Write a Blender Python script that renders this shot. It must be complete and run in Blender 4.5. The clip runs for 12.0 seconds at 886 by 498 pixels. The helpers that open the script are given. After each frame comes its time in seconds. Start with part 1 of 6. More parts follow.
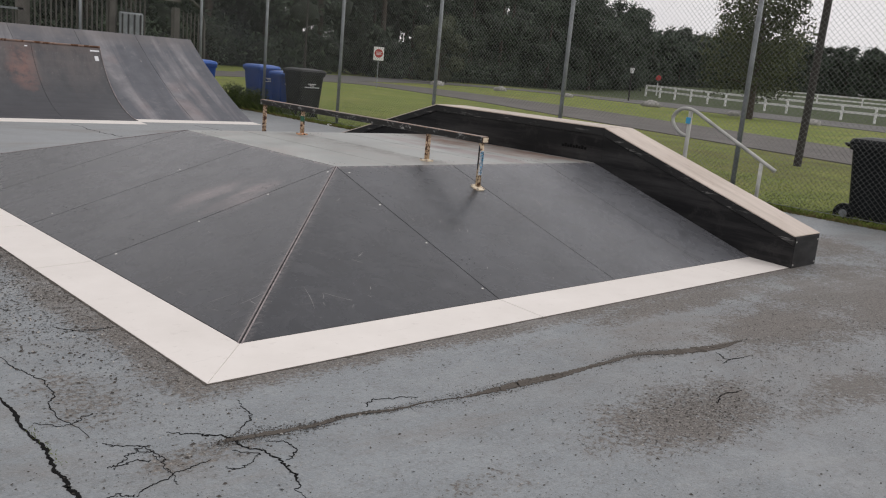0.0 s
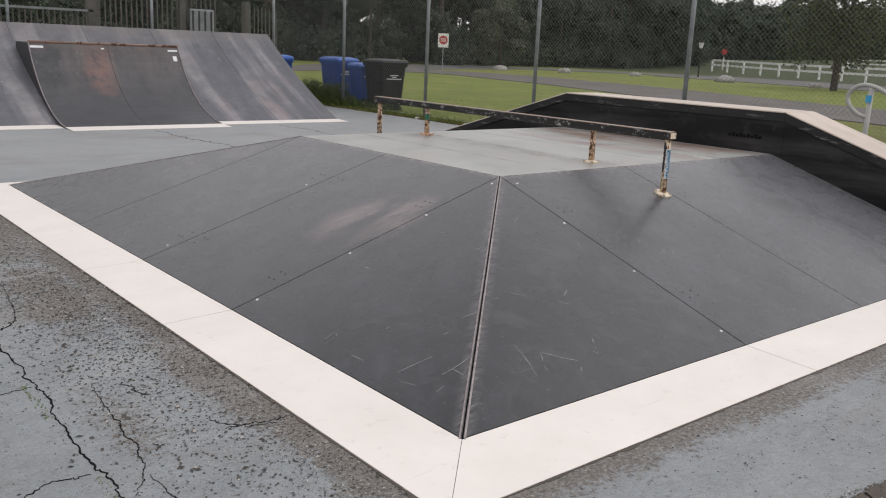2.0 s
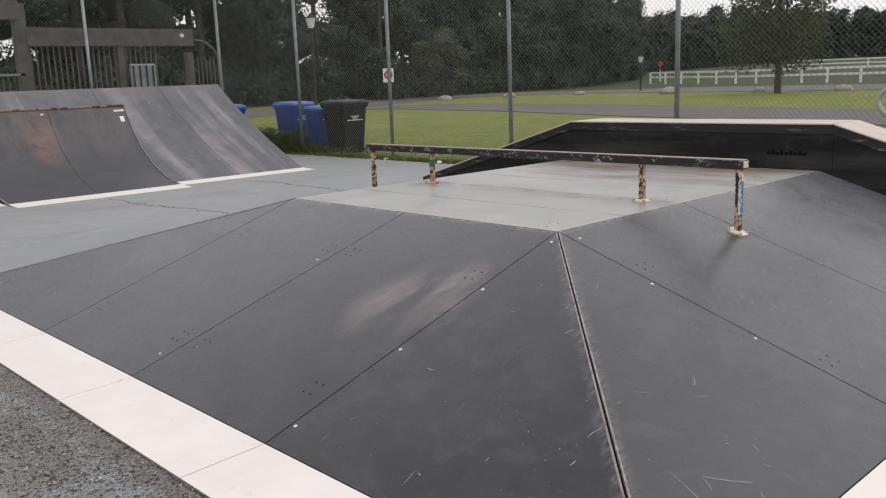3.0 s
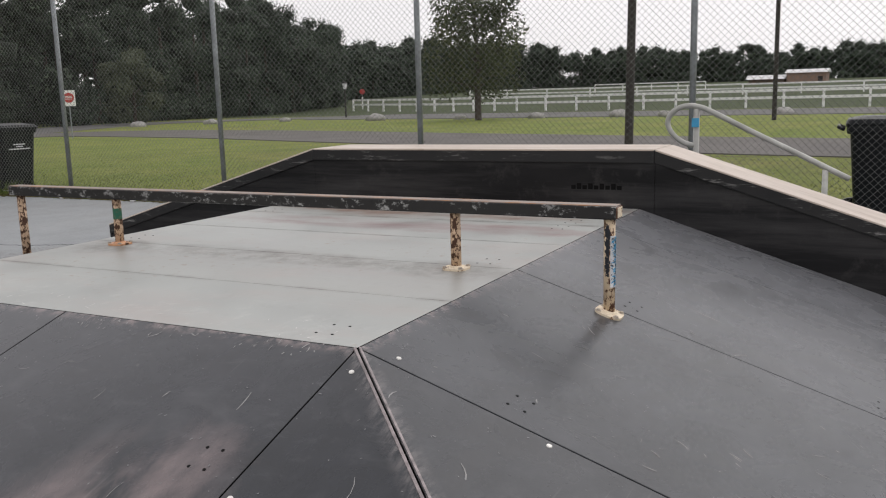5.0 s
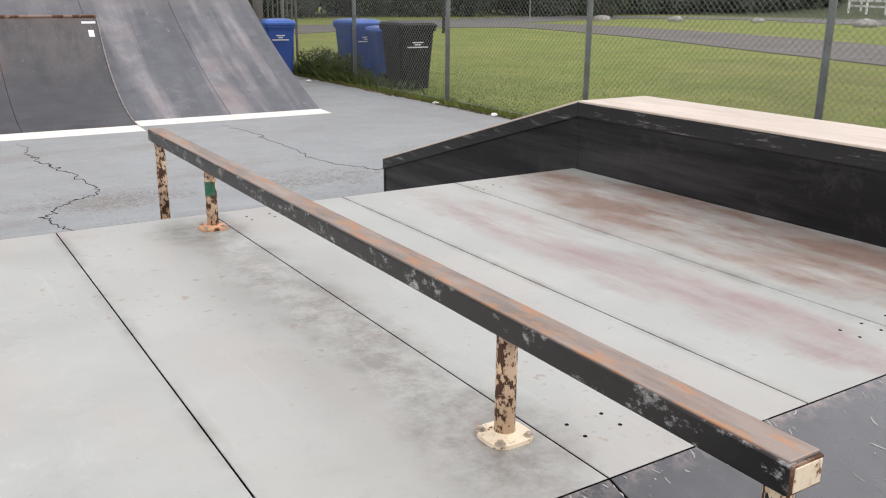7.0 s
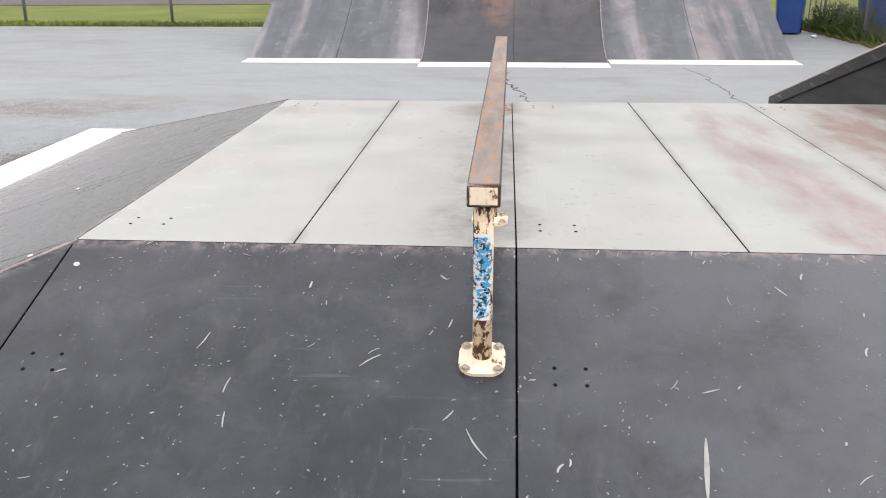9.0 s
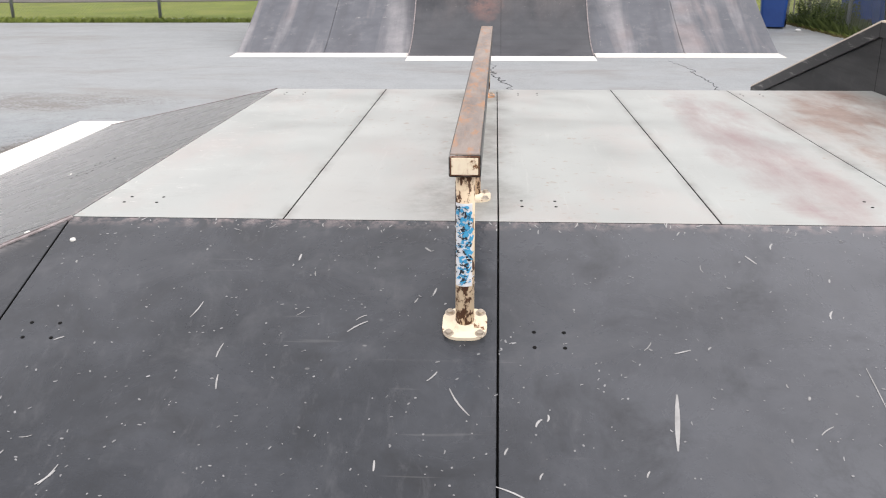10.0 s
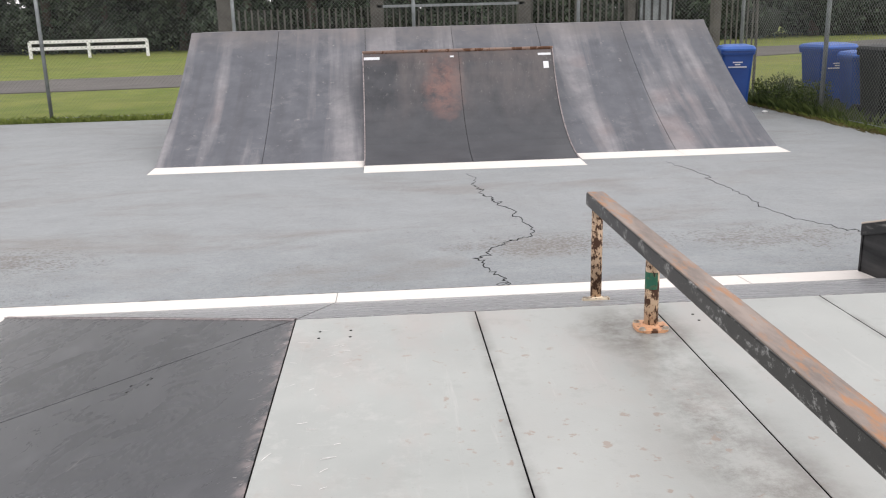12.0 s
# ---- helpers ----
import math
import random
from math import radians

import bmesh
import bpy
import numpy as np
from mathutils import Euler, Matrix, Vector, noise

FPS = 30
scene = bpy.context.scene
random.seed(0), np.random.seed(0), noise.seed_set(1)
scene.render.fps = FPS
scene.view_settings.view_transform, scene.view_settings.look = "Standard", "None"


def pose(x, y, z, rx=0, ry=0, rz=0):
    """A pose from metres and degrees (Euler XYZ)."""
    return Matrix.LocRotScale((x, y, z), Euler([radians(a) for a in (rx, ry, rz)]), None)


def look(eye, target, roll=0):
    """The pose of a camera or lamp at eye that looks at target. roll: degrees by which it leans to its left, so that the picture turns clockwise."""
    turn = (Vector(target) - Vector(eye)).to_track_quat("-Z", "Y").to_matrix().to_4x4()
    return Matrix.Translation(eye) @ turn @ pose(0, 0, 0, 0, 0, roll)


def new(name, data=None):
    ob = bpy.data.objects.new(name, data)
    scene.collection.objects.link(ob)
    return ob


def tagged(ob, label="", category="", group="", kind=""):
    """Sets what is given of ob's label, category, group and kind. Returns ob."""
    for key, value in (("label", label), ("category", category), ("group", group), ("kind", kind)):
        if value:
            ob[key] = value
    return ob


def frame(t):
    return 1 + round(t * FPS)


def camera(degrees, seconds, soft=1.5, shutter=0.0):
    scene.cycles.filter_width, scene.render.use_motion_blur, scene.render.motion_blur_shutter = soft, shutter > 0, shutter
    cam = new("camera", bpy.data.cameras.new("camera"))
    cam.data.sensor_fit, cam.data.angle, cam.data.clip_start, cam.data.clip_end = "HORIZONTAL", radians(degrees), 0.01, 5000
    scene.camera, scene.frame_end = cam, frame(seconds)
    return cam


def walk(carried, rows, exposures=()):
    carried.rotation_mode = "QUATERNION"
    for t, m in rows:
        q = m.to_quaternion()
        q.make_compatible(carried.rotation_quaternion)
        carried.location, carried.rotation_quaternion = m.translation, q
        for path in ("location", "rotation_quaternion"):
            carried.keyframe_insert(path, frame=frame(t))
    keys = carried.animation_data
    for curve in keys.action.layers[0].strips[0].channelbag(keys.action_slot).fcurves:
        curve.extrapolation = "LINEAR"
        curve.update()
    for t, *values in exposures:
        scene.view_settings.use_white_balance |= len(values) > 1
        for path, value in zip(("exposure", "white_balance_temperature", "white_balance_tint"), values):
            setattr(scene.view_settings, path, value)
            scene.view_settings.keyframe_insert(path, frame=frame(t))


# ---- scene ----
cam = camera(54.3, 12.0, soft=1.1)
SKY, SUN = 0.137, 0.35
PATH = [
    (0, (-0.078, -0.025, 1.426), (1.277, 1.387, 1.012), 5.2),
    (0.5, (-0.033, 0.272, 1.387), (1.219, 1.777, 0.982), 4.7),
    (1, (-0.085, 0.572, 1.403), (1.154, 2.08, 0.969), 4.3),
    (1.5, (-0.018, 0.929, 1.382), (1.213, 2.439, 0.93), 3.9),
    (2, (0.104, 1.4, 1.377), (1.357, 2.891, 0.923), 2.5),
    (2.5, (0.2, 1.903, 1.39), (1.488, 3.366, 0.944), 0.2),
    (3, (0.346, 2.491, 1.406), (1.69, 3.92, 1.022), -2.2),
    (3.5, (0.505, 3.0, 1.415), (2.04, 4.249, 1.129), -3.0),
    (3.7, (0.676, 3.208, 1.381), (2.27, 4.388, 1.119), -2.9),
    (5.3, (2.213, 4.132, 1.309), (3.969, 5.017, 0.949), -1.4),
    (5.5, (2.515, 4.199, 1.365), (4.233, 5.143, 0.966), -1.4),
    (6, (3.077, 4.208, 1.448), (4.642, 5.364, 0.983), -2.9),
    (6.5, (3.568, 4.238, 1.45), (4.952, 5.582, 0.923), -0.9),
    (7, (4.012, 4.265, 1.495), (5.04, 5.885, 0.93), 0.5),
    (7.5, (4.412, 4.127, 1.462), (4.875, 5.99, 0.901), -1.7),
    (7.7, (4.528, 4.024, 1.415), (4.836, 5.916, 0.846), -1.1),
    (9.3, (5.069, 2.945, 1.345), (4.922, 4.831, 0.695), -0.3),
    (9.5, (5.07, 2.872, 1.344), (4.932, 4.758, 0.695), -0.5),
    (10, (5.062, 3.03, 1.311), (4.95, 4.918, 0.661), -0.3),
    (10.5, (4.988, 3.39, 1.287), (4.937, 5.294, 0.678), -0.4),
    (11, (4.719, 3.865, 1.294), (4.807, 5.782, 0.733), 0.3),
    (11.5, (4.436, 4.464, 1.397), (4.524, 6.401, 0.906), -0.3),
    (12, (4.195, 4.972, 1.574), (4.313, 6.902, 1.061), -1.5),
]
EXPOSURES = ((0.0, 0.0), (1.0, 0.2), (2.5, 0.2), (3.7, 0.36), (5.3, 0.2), (6.0, 0.62), (6.5, 0.72), (7.5, 0.88), (9.5, 1.04), (10.5, 1.04), (11.4, 0.9), (12.0, 0.74))
walk(cam, [(t, look(eye, target, roll)) for t, eye, target, roll in PATH], exposures=EXPOSURES)

# ---- sky and sun: hazy overcast, light from the east side ----
world = bpy.data.worlds.new("world")
scene.world = world
world.use_nodes = True
wn = world.node_tree.nodes
wl = world.node_tree.links
sky = wn.new("ShaderNodeTexSky")
sky.sky_type = "NISHITA"
sky.sun_disc = False
sky.sun_elevation = radians(50)
sky.sun_rotation = radians(112)
sky.air_density, sky.dust_density, sky.ozone_density = 1.0, 3.0, 1.0
hsv = wn.new("ShaderNodeHueSaturation")
hsv.inputs["Saturation"].default_value = 0.18
wl.new(sky.outputs[0], hsv.inputs["Color"])
cloud = wn.new("ShaderNodeMix")  # an even veil of cloud over the clear sky
cloud.data_type = "RGBA"
cloud.inputs[0].default_value = 0.8
cloud.inputs[7].default_value = (6.5, 6.25, 6.4, 1)
wl.new(hsv.outputs[0], cloud.inputs[6])
wl.new(cloud.outputs[2], wn["Background"].inputs["Color"])
wn["Background"].inputs["Strength"].default_value = SKY
sun_data = bpy.data.lights.new("sun", "SUN")
sun_data.energy, sun_data.angle, sun_data.color = SUN, radians(60), (1.0, 0.96, 0.92)
sun = new("sun", sun_data)
sun.matrix_world = look((20 * math.sin(radians(112)), 20 * math.cos(radians(112)), 24), (0, 0, 0))


# ---- node materials ----
class Mat:
    """A small wrapper that keeps node code short."""

    def __init__(self, name, rough=0.6, metal=0.0, spec=0.5):
        self.m = bpy.data.materials.new(name)
        self.m.use_nodes = True
        self.t = self.m.node_tree
        self.b = self.t.nodes["Principled BSDF"]
        self.b.inputs["Roughness"].default_value = rough
        self.b.inputs["Metallic"].default_value = metal
        self.b.inputs["Specular IOR Level"].default_value = spec
        self.co = self.t.nodes.new("ShaderNodeTexCoord").outputs["Object"]
        self.geo = self.t.nodes.new("ShaderNodeNewGeometry")
        self.pos = self.geo.outputs["Position"]

    def link(self, a, b):
        self.t.links.new(a, b)
        return self

    def mapped(self, src, scale=(1, 1, 1), rot=(0, 0, 0), loc=(0, 0, 0)):
        n = self.t.nodes.new("ShaderNodeMapping")
        n.inputs["Scale"].default_value = scale
        n.inputs["Rotation"].default_value = [radians(a) for a in rot]
        n.inputs["Location"].default_value = loc
        self.link(src, n.inputs["Vector"])
        return n.outputs[0]

    def noise(self, scale, detail=4, rough=0.55, src=None, distort=0.0):
        n = self.t.nodes.new("ShaderNodeTexNoise")
        n.inputs["Scale"].default_value, n.inputs["Detail"].default_value = scale, detail
        n.inputs["Roughness"].default_value, n.inputs["Distortion"].default_value = rough, distort
        self.link(src if src is not None else self.pos, n.inputs["Vector"])
        return n.outputs["Fac"]

    def voronoi(self, scale, feature="F1", src=None, rand=1.0):
        n = self.t.nodes.new("ShaderNodeTexVoronoi")
        n.feature = feature
        n.inputs["Scale"].default_value = scale
        n.inputs["Randomness"].default_value = rand
        self.link(src if src is not None else self.pos, n.inputs["Vector"])
        return n.outputs["Distance"]

    def ramp(self, src, lo, hi, a=0.0, b=1.0):
        n = self.t.nodes.new("ShaderNodeMapRange")
        n.inputs["From Min"].default_value, n.inputs["From Max"].default_value = lo, hi
        n.inputs["To Min"].default_value, n.inputs["To Max"].default_value = a, b
        self.link(src, n.inputs["Value"])
        return n.outputs[0]

    def math(self, op, a, b):
        n = self.t.nodes.new("ShaderNodeMath")
        n.operation = op
        for i, v in enumerate((a, b)):
            if isinstance(v, (int, float)):
                n.inputs[i].default_value = v
            else:
                self.link(v, n.inputs[i])
        return n.outputs[0]

    def mix(self, fac, a, b):
        n = self.t.nodes.new("ShaderNodeMix")
        n.data_type = "RGBA"
        for i, v in ((0, fac), (6, a), (7, b)):
            if isinstance(v, (int, float)):
                n.inputs[i].default_value = v
            elif isinstance(v, tuple):
                n.inputs[i].default_value = (*v, 1)
            else:
                self.link(v, n.inputs[i])
        return n.outputs[2]

    def axis(self, which, src=None):
        n = self.t.nodes.new("ShaderNodeSeparateXYZ")
        self.link(src if src is not None else self.pos, n.inputs[0])
        return n.outputs["XYZ".index(which)]

    def near(self, x, y, rx, ry):
        """1 inside a soft ellipse on the plan, 0 outside."""
        dx = self.math("DIVIDE", self.math("SUBTRACT", self.axis("X"), x), rx)
        dy = self.math("DIVIDE", self.math("SUBTRACT", self.axis("Y"), y), ry)
        d = self.math("ADD", self.math("MULTIPLY", dx, dx), self.math("MULTIPLY", dy, dy))
        wob = self.math("MULTIPLY", self.math("SUBTRACT", self.noise(2.8, 7, 0.68), 0.5), 2.0)
        return self.ramp(self.math("ADD", d, wob), 1.0, 0.0)

    def random(self):
        return self.t.nodes.new("ShaderNodeObjectInfo").outputs["Random"]

    def island(self):
        return self.geo.outputs["Random Per Island"]

    def color(self, c):
        if isinstance(c, tuple):
            self.b.inputs["Base Color"].default_value = (*c, 1)
        else:
            self.link(c, self.b.inputs["Base Color"])
        return self

    def roughness(self, r):
        return self.link(r, self.b.inputs["Roughness"])

    def bump(self, h, strength=0.3, dist=0.01):
        n = self.t.nodes.new("ShaderNodeBump")
        n.inputs["Strength"].default_value, n.inputs["Distance"].default_value = strength, dist
        self.link(h, n.inputs["Height"])
        return self.link(n.outputs[0], self.b.inputs["Normal"])


def plain(name, rgb, rough=0.6, metal=0.0, vary=0.25, scale=6.0, bump=0.15, spec=0.5):
    a = Mat(name, rough, metal, spec)
    n = a.noise(scale, 5)
    fine = a.noise(scale * 9, 3)
    dark = tuple(c * (1 - vary) for c in rgb)
    light = tuple(min(1, c * (1 + vary)) for c in rgb)
    c = a.mix(a.ramp(n, 0.3, 0.7), dark, light)
    a.color(a.mix(a.ramp(fine, 0.3, 0.7, 0, 0.35), c, dark))
    a.bump(fine, bump, 0.004)
    return a.m


def court_material():
    """Blue-grey court paint, worn through to brown gritty stone in ragged patches."""
    a = Mat("court_paint", 0.6, spec=0.5)
    big = a.noise(0.55, 6, 0.62)
    mid = a.noise(2.6, 6, 0.65)
    blot = a.noise(8, 7, 0.7)
    grit = a.noise(95, 3, 0.65)
    coarse = a.noise(38, 4, 0.7)
    paint = a.mix(a.ramp(mid, 0.3, 0.7), (0.2, 0.222, 0.236), (0.28, 0.304, 0.318))
    paint = a.mix(a.ramp(blot, 0.56, 0.68, 0, 0.4), paint, (0.17, 0.172, 0.168))
    paint = a.mix(a.ramp(blot, 0.44, 0.32, 0, 0.35), paint, (0.36, 0.375, 0.378))
    paint = a.mix(a.ramp(a.noise(28, 6, 0.75), 0.5, 0.62, 0, 0.5), paint, (0.165, 0.168, 0.165))
    paint = a.mix(a.ramp(a.noise(70, 5, 0.7), 0.52, 0.64, 0, 0.45), paint, (0.37, 0.38, 0.38))
    worn = a.mix(a.ramp(a.noise(58, 5, 0.78), 0.42, 0.6), (0.03, 0.026, 0.023), (0.29, 0.262, 0.232))
    worn = a.mix(a.ramp(coarse, 0.4, 0.62, 0, 0.3), worn, (0.15, 0.13, 0.112))
    # where the paint has gone
    x, y = a.axis("X"), a.axis("Y")
    bandw = a.math("MULTIPLY", a.ramp(x, 1.4, 1.62), a.math("MULTIPLY", a.ramp(x, 1.9, 1.7), a.math("MULTIPLY", a.ramp(y, 2.9, 3.2), a.ramp(y, 9.9, 8.6))))
    bands = a.math("MULTIPLY", a.ramp(y, 2.94, 3.13), a.math("MULTIPLY", a.ramp(x, 1.3, 1.7), a.math("MULTIPLY", a.ramp(x, 7.6, 7.1), a.ramp(y, 3.6, 3.4))))
    wear = a.math("MAXIMUM", bandw, bands)
    for px, py, rx, ry, k in ((3.3, 1.82, 0.75, 0.36, 0.95), (5.2, 2.3, 0.9, 0.5, 1.0), (7.0, 2.3, 2.0, 1.0, 1.0), (4.35, 1.52, 0.7, 0.22, 0.8), (5.3, 2.95, 1.6, 0.22, 0.9), (2.0, 1.84, 0.35, 0.12, 0.5), (0.8, 11.0, 1.6, 0.6, 0.75), (5.3, 10.9, 0.8, 0.4, 0.7), (6.9, 10.9, 0.9, 0.5, 0.6),
                              (1.35, 6.2, 0.34, 0.9, 0.85), (1.4, 7.8, 0.4, 1.3, 0.85), (1.55, 4.6, 0.16, 0.9, 0.95), (1.56, 3.4, 0.12, 0.5, 0.95), (1.3, 2.58, 0.3, 0.14, 0.7), (0.6, 3.65, 0.2, 0.3, 0.6), (1.15, 3.3, 0.25, 0.45, 0.55), (1.1, 4.4, 0.16, 0.5, 0.55), (8.5, 4.2, 1.0, 2.2, 0.85)):
        wear = a.math("MAXIMUM", wear, a.math("MULTIPLY", a.near(px, py, rx, ry), k))
    wear = a.math("ADD", wear, a.ramp(big, 0.52, 0.7, 0, 0.3))
    wear = a.math("MULTIPLY", wear, a.ramp(y, 10.0, 12.5, 1.0, 0.6))
    ragged = a.math("ADD", a.math("MULTIPLY", a.math("SUBTRACT", coarse, 0.5), 2.8), a.math("MULTIPLY", a.math("SUBTRACT", blot, 0.5), 1.2))
    gone = a.ramp(a.math("ADD", wear, ragged), 0.36, 0.72)
    c = a.mix(a.math("MULTIPLY", gone, 0.9), paint, worn)
    # thin brown film round the worn places
    c = a.mix(a.ramp(wear, 0.15, 0.9, 0, 0.22), c, (0.155, 0.137, 0.12))
    # pale stones and dark flecks
    stone = a.math("MULTIPLY", a.ramp(a.voronoi(42), 0.2, 0.12), a.math("MULTIPLY", gone, a.ramp(coarse, 0.42, 0.56, 0, 0.9)))
    c = a.mix(stone, c, (0.42, 0.4, 0.37))
    fleck = a.noise(1.0, 4, 0.65, a.mapped(a.pos, (60, 30, 1), (0, 0, 25)))
    some = a.ramp(a.noise(1.4, 4, 0.6), 0.36, 0.62, 0.25, 1.0)
    c = a.mix(a.math("MULTIPLY", a.ramp(fleck, 0.37, 0.29, 0, 0.8), some), c, (0.06, 0.056, 0.052))
    c = a.mix(a.ramp(fleck, 0.66, 0.74, 0, 0.3), c, (0.4, 0.4, 0.39))
    # far end paler: grazing sky sheen put into the paint colour
    c = a.mix(a.ramp(y, 9.4, 11.5, 0, 0.3), c, (0.4, 0.406, 0.404))
    swirl = a.noise(0.9, 7, 0.7, a.mapped(a.pos, (0.45, 1.3, 1), (0, 0, 8)), 0.6)
    c = a.mix(a.ramp(swirl, 0.52, 0.66, 0, 0.55), c, (0.2, 0.178, 0.156))
    c = a.mix(a.ramp(swirl, 0.44, 0.3, 0, 0.3), c, (0.42, 0.43, 0.425))
    film = a.math("MULTIPLY", a.near(6.2, 1.5, 4.0, 2.0), a.ramp(blot, 0.3, 0.7, 0.2, 0.6))
    c = a.mix(film, c, (0.15, 0.14, 0.13))
    # fine short crazing of the paint
    craze = a.noise(1.0, 5, 0.7, a.mapped(a.pos, (26, 42, 1), (0, 0, -20)), 0.8)
    c = a.mix(a.math("MULTIPLY", a.ramp(a.math("ABSOLUTE", a.math("SUBTRACT", craze, 0.5), 0), 0.014, 0.0, 0, 0.75), some), c, (0.065, 0.072, 0.068))
    # broad stains
    c = a.mix(a.ramp(a.noise(0.33, 5, 0.7), 0.52, 0.72, 0, 0.35), c, (0.17, 0.165, 0.155))
    a.color(c)
    a.roughness(a.ramp(gone, 0, 1, 0.5, 0.75))
    h = a.math("ADD", a.math("MULTIPLY", grit, 0.5), a.math("SUBTRACT", mid, a.math("MULTIPLY", gone, 0.25)))
    a.bump(h, 0.55, 0.012)
    return a.m


def scratches(a, fine=True):
    """Thin pale board marks in several directions, 0..1."""
    out = None
    for turn, sx, sy, lo, keep in ((17, 3.0, 60.0, 0.69, 0.55), (-38, 2.2, 52.0, 0.70, 0.56), (74, 2.6, 70.0, 0.705, 0.56)):
        s = a.noise(1.0, 2, 0.5, a.mapped(a.pos, (sx, sy, 1), (0, 0, turn)))
        k = a.noise(1.7, 2, 0.5, a.mapped(a.pos, (1, 1, 1), (0, 0, 0), (turn, 3, 1)))
        s = a.math("MULTIPLY", a.ramp(s, lo, lo + 0.03), a.ramp(k, keep, keep + 0.06))
        out = s if out is None else a.math("MAXIMUM", out, s)
    return out


def ramp_material():
    """Dark composite ramp sheet, worn by boards."""
    a = Mat("ramp_sheet", 0.42, spec=0.32)
    x, y = a.axis("X"), a.axis("Y")
    big = a.noise(0.9, 6, 0.62)
    mid = a.noise(5, 6, 0.6)
    fine = a.noise(140, 2)
    cloudy = a.noise(2.6, 7, 0.68)
    c = a.mix(a.ramp(mid, 0.3, 0.7), (0.008, 0.0105, 0.0145), (0.017, 0.0205, 0.027))
    c = a.mix(a.ramp(a.random(), 0.0, 1.0, 0.0, 0.22), c, (0.04, 0.043, 0.051))
    c = a.mix(a.ramp(cloudy, 0.46, 0.68, 0, 0.45), c, (0.047, 0.05, 0.058))
    # paler towards the ledge
    ledgeward = a.math("MULTIPLY", a.ramp(x, 4.8, 6.5), a.ramp(cloudy, 0.34, 0.62, 0.45, 1.0))
    c = a.mix(a.math("MULTIPLY", ledgeward, 0.9), c, (0.185, 0.19, 0.207))
    # paler steps from sheet to sheet: grazing sheen painted into the base colour
    step_s = a.math("MULTIPLY", a.math("GREATER_THAN", x, 3.858), a.ramp(cloudy, 0.35, 0.65, 0.1, 0.5))
    c = a.mix(step_s, c, (0.056, 0.062, 0.073))
    on_west = a.math("LESS_THAN", x, 3.858)
    step_w = a.math("MULTIPLY", a.math("MULTIPLY", on_west, a.math("GREATER_THAN", y, 5.34)), a.ramp(mid, 0.3, 0.7, 0.15, 0.4))
    c = a.mix(step_w, c, (0.032, 0.034, 0.04))
    step_v = a.math("MULTIPLY", a.math("MULTIPLY", on_west, a.math("GREATER_THAN", y, 6.56)), a.ramp(cloudy, 0.3, 0.7, 0.1, 0.55))
    c = a.mix(step_v, c, (0.04, 0.042, 0.049))
    blotch = a.noise(4.2, 8, 0.72, None, 0.5)
    c = a.mix(a.ramp(blotch, 0.53, 0.68, 0, 0.5), c, (0.082, 0.084, 0.092))
    c = a.mix(a.ramp(blotch, 0.46, 0.3, 0, 0.5), c, (0.008, 0.0085, 0.01))
    scrub = a.noise(1.0, 6, 0.75, a.mapped(a.pos, (26, 9, 1), (0, 0, 12)), 0.4)
    c = a.mix(a.ramp(scrub, 0.56, 0.72, 0, 0.35), c, (0.1, 0.102, 0.11))
    pink = a.math("MULTIPLY", a.near(3.1, 5.62, 0.42, 0.4), a.ramp(a.noise(2.2, 6, 0.65, a.mapped(a.pos, (0.6, 1.6, 1), (0, 0, 30))), 0.38, 0.62))
    c = a.mix(a.math("MULTIPLY", pink, 0.85), c, (0.3, 0.235, 0.23))
    a.b.inputs["Coat Weight"].default_value = 0.24
    a.b.inputs["Coat Roughness"].default_value = 0.34
    a.b.inputs["Sheen Weight"].default_value = 0.4
    a.b.inputs["Sheen Roughness"].default_value = 0.3
    # worn lips along the deck edge
    lip = a.math("MULTIPLY", a.ramp(a.axis("Z"), 0.585, 0.602), a.ramp(a.noise(22, 4, 0.7), 0.45, 0.62))
    c = a.mix(a.math("MULTIPLY", lip, 0.75), c, (0.34, 0.27, 0.26))
    # scraped margins either side of the hip
    d = a.math("ABSOLUTE", a.math("SUBTRACT", a.math("MULTIPLY", a.math("SUBTRACT", x, 2.015), 0.9865), a.math("SUBTRACT", y, 3.522)), 0)
    hip = a.math("MULTIPLY", a.ramp(d, 0.075, 0.01), a.ramp(a.noise(1.0, 5, 0.7, a.mapped(a.pos, (16, 55, 1), (0, 0, -45))), 0.42, 0.62))
    c = a.mix(a.math("MULTIPLY", hip, 0.55), c, (0.24, 0.22, 0.215))
    sc = a.math("MULTIPLY", scratches(a), 0.12)
    dots = a.ramp(a.voronoi(9.0, "F1", a.mapped(a.pos, (1, 1.7, 1))), 0.06, 0.035)
    dots = a.math("MULTIPLY", dots, a.ramp(a.noise(1.3, 2), 0.5, 0.6))
    sc = a.math("MAXIMUM", sc, a.math("MULTIPLY", dots, 0.5))
    c = a.mix(a.math("MULTIPLY", sc, 0.6), c, (0.38, 0.37, 0.36))
    a.color(c)
    a.roughness(a.math("ADD", a.ramp(blotch, 0.3, 0.7, 0.15, 0.33), a.math("MULTIPLY", big, 0.08)))
    a.bump(a.math("ADD", fine, a.math("MULTIPLY", sc, -1.0)), 0.12, 0.002)
    return a.m


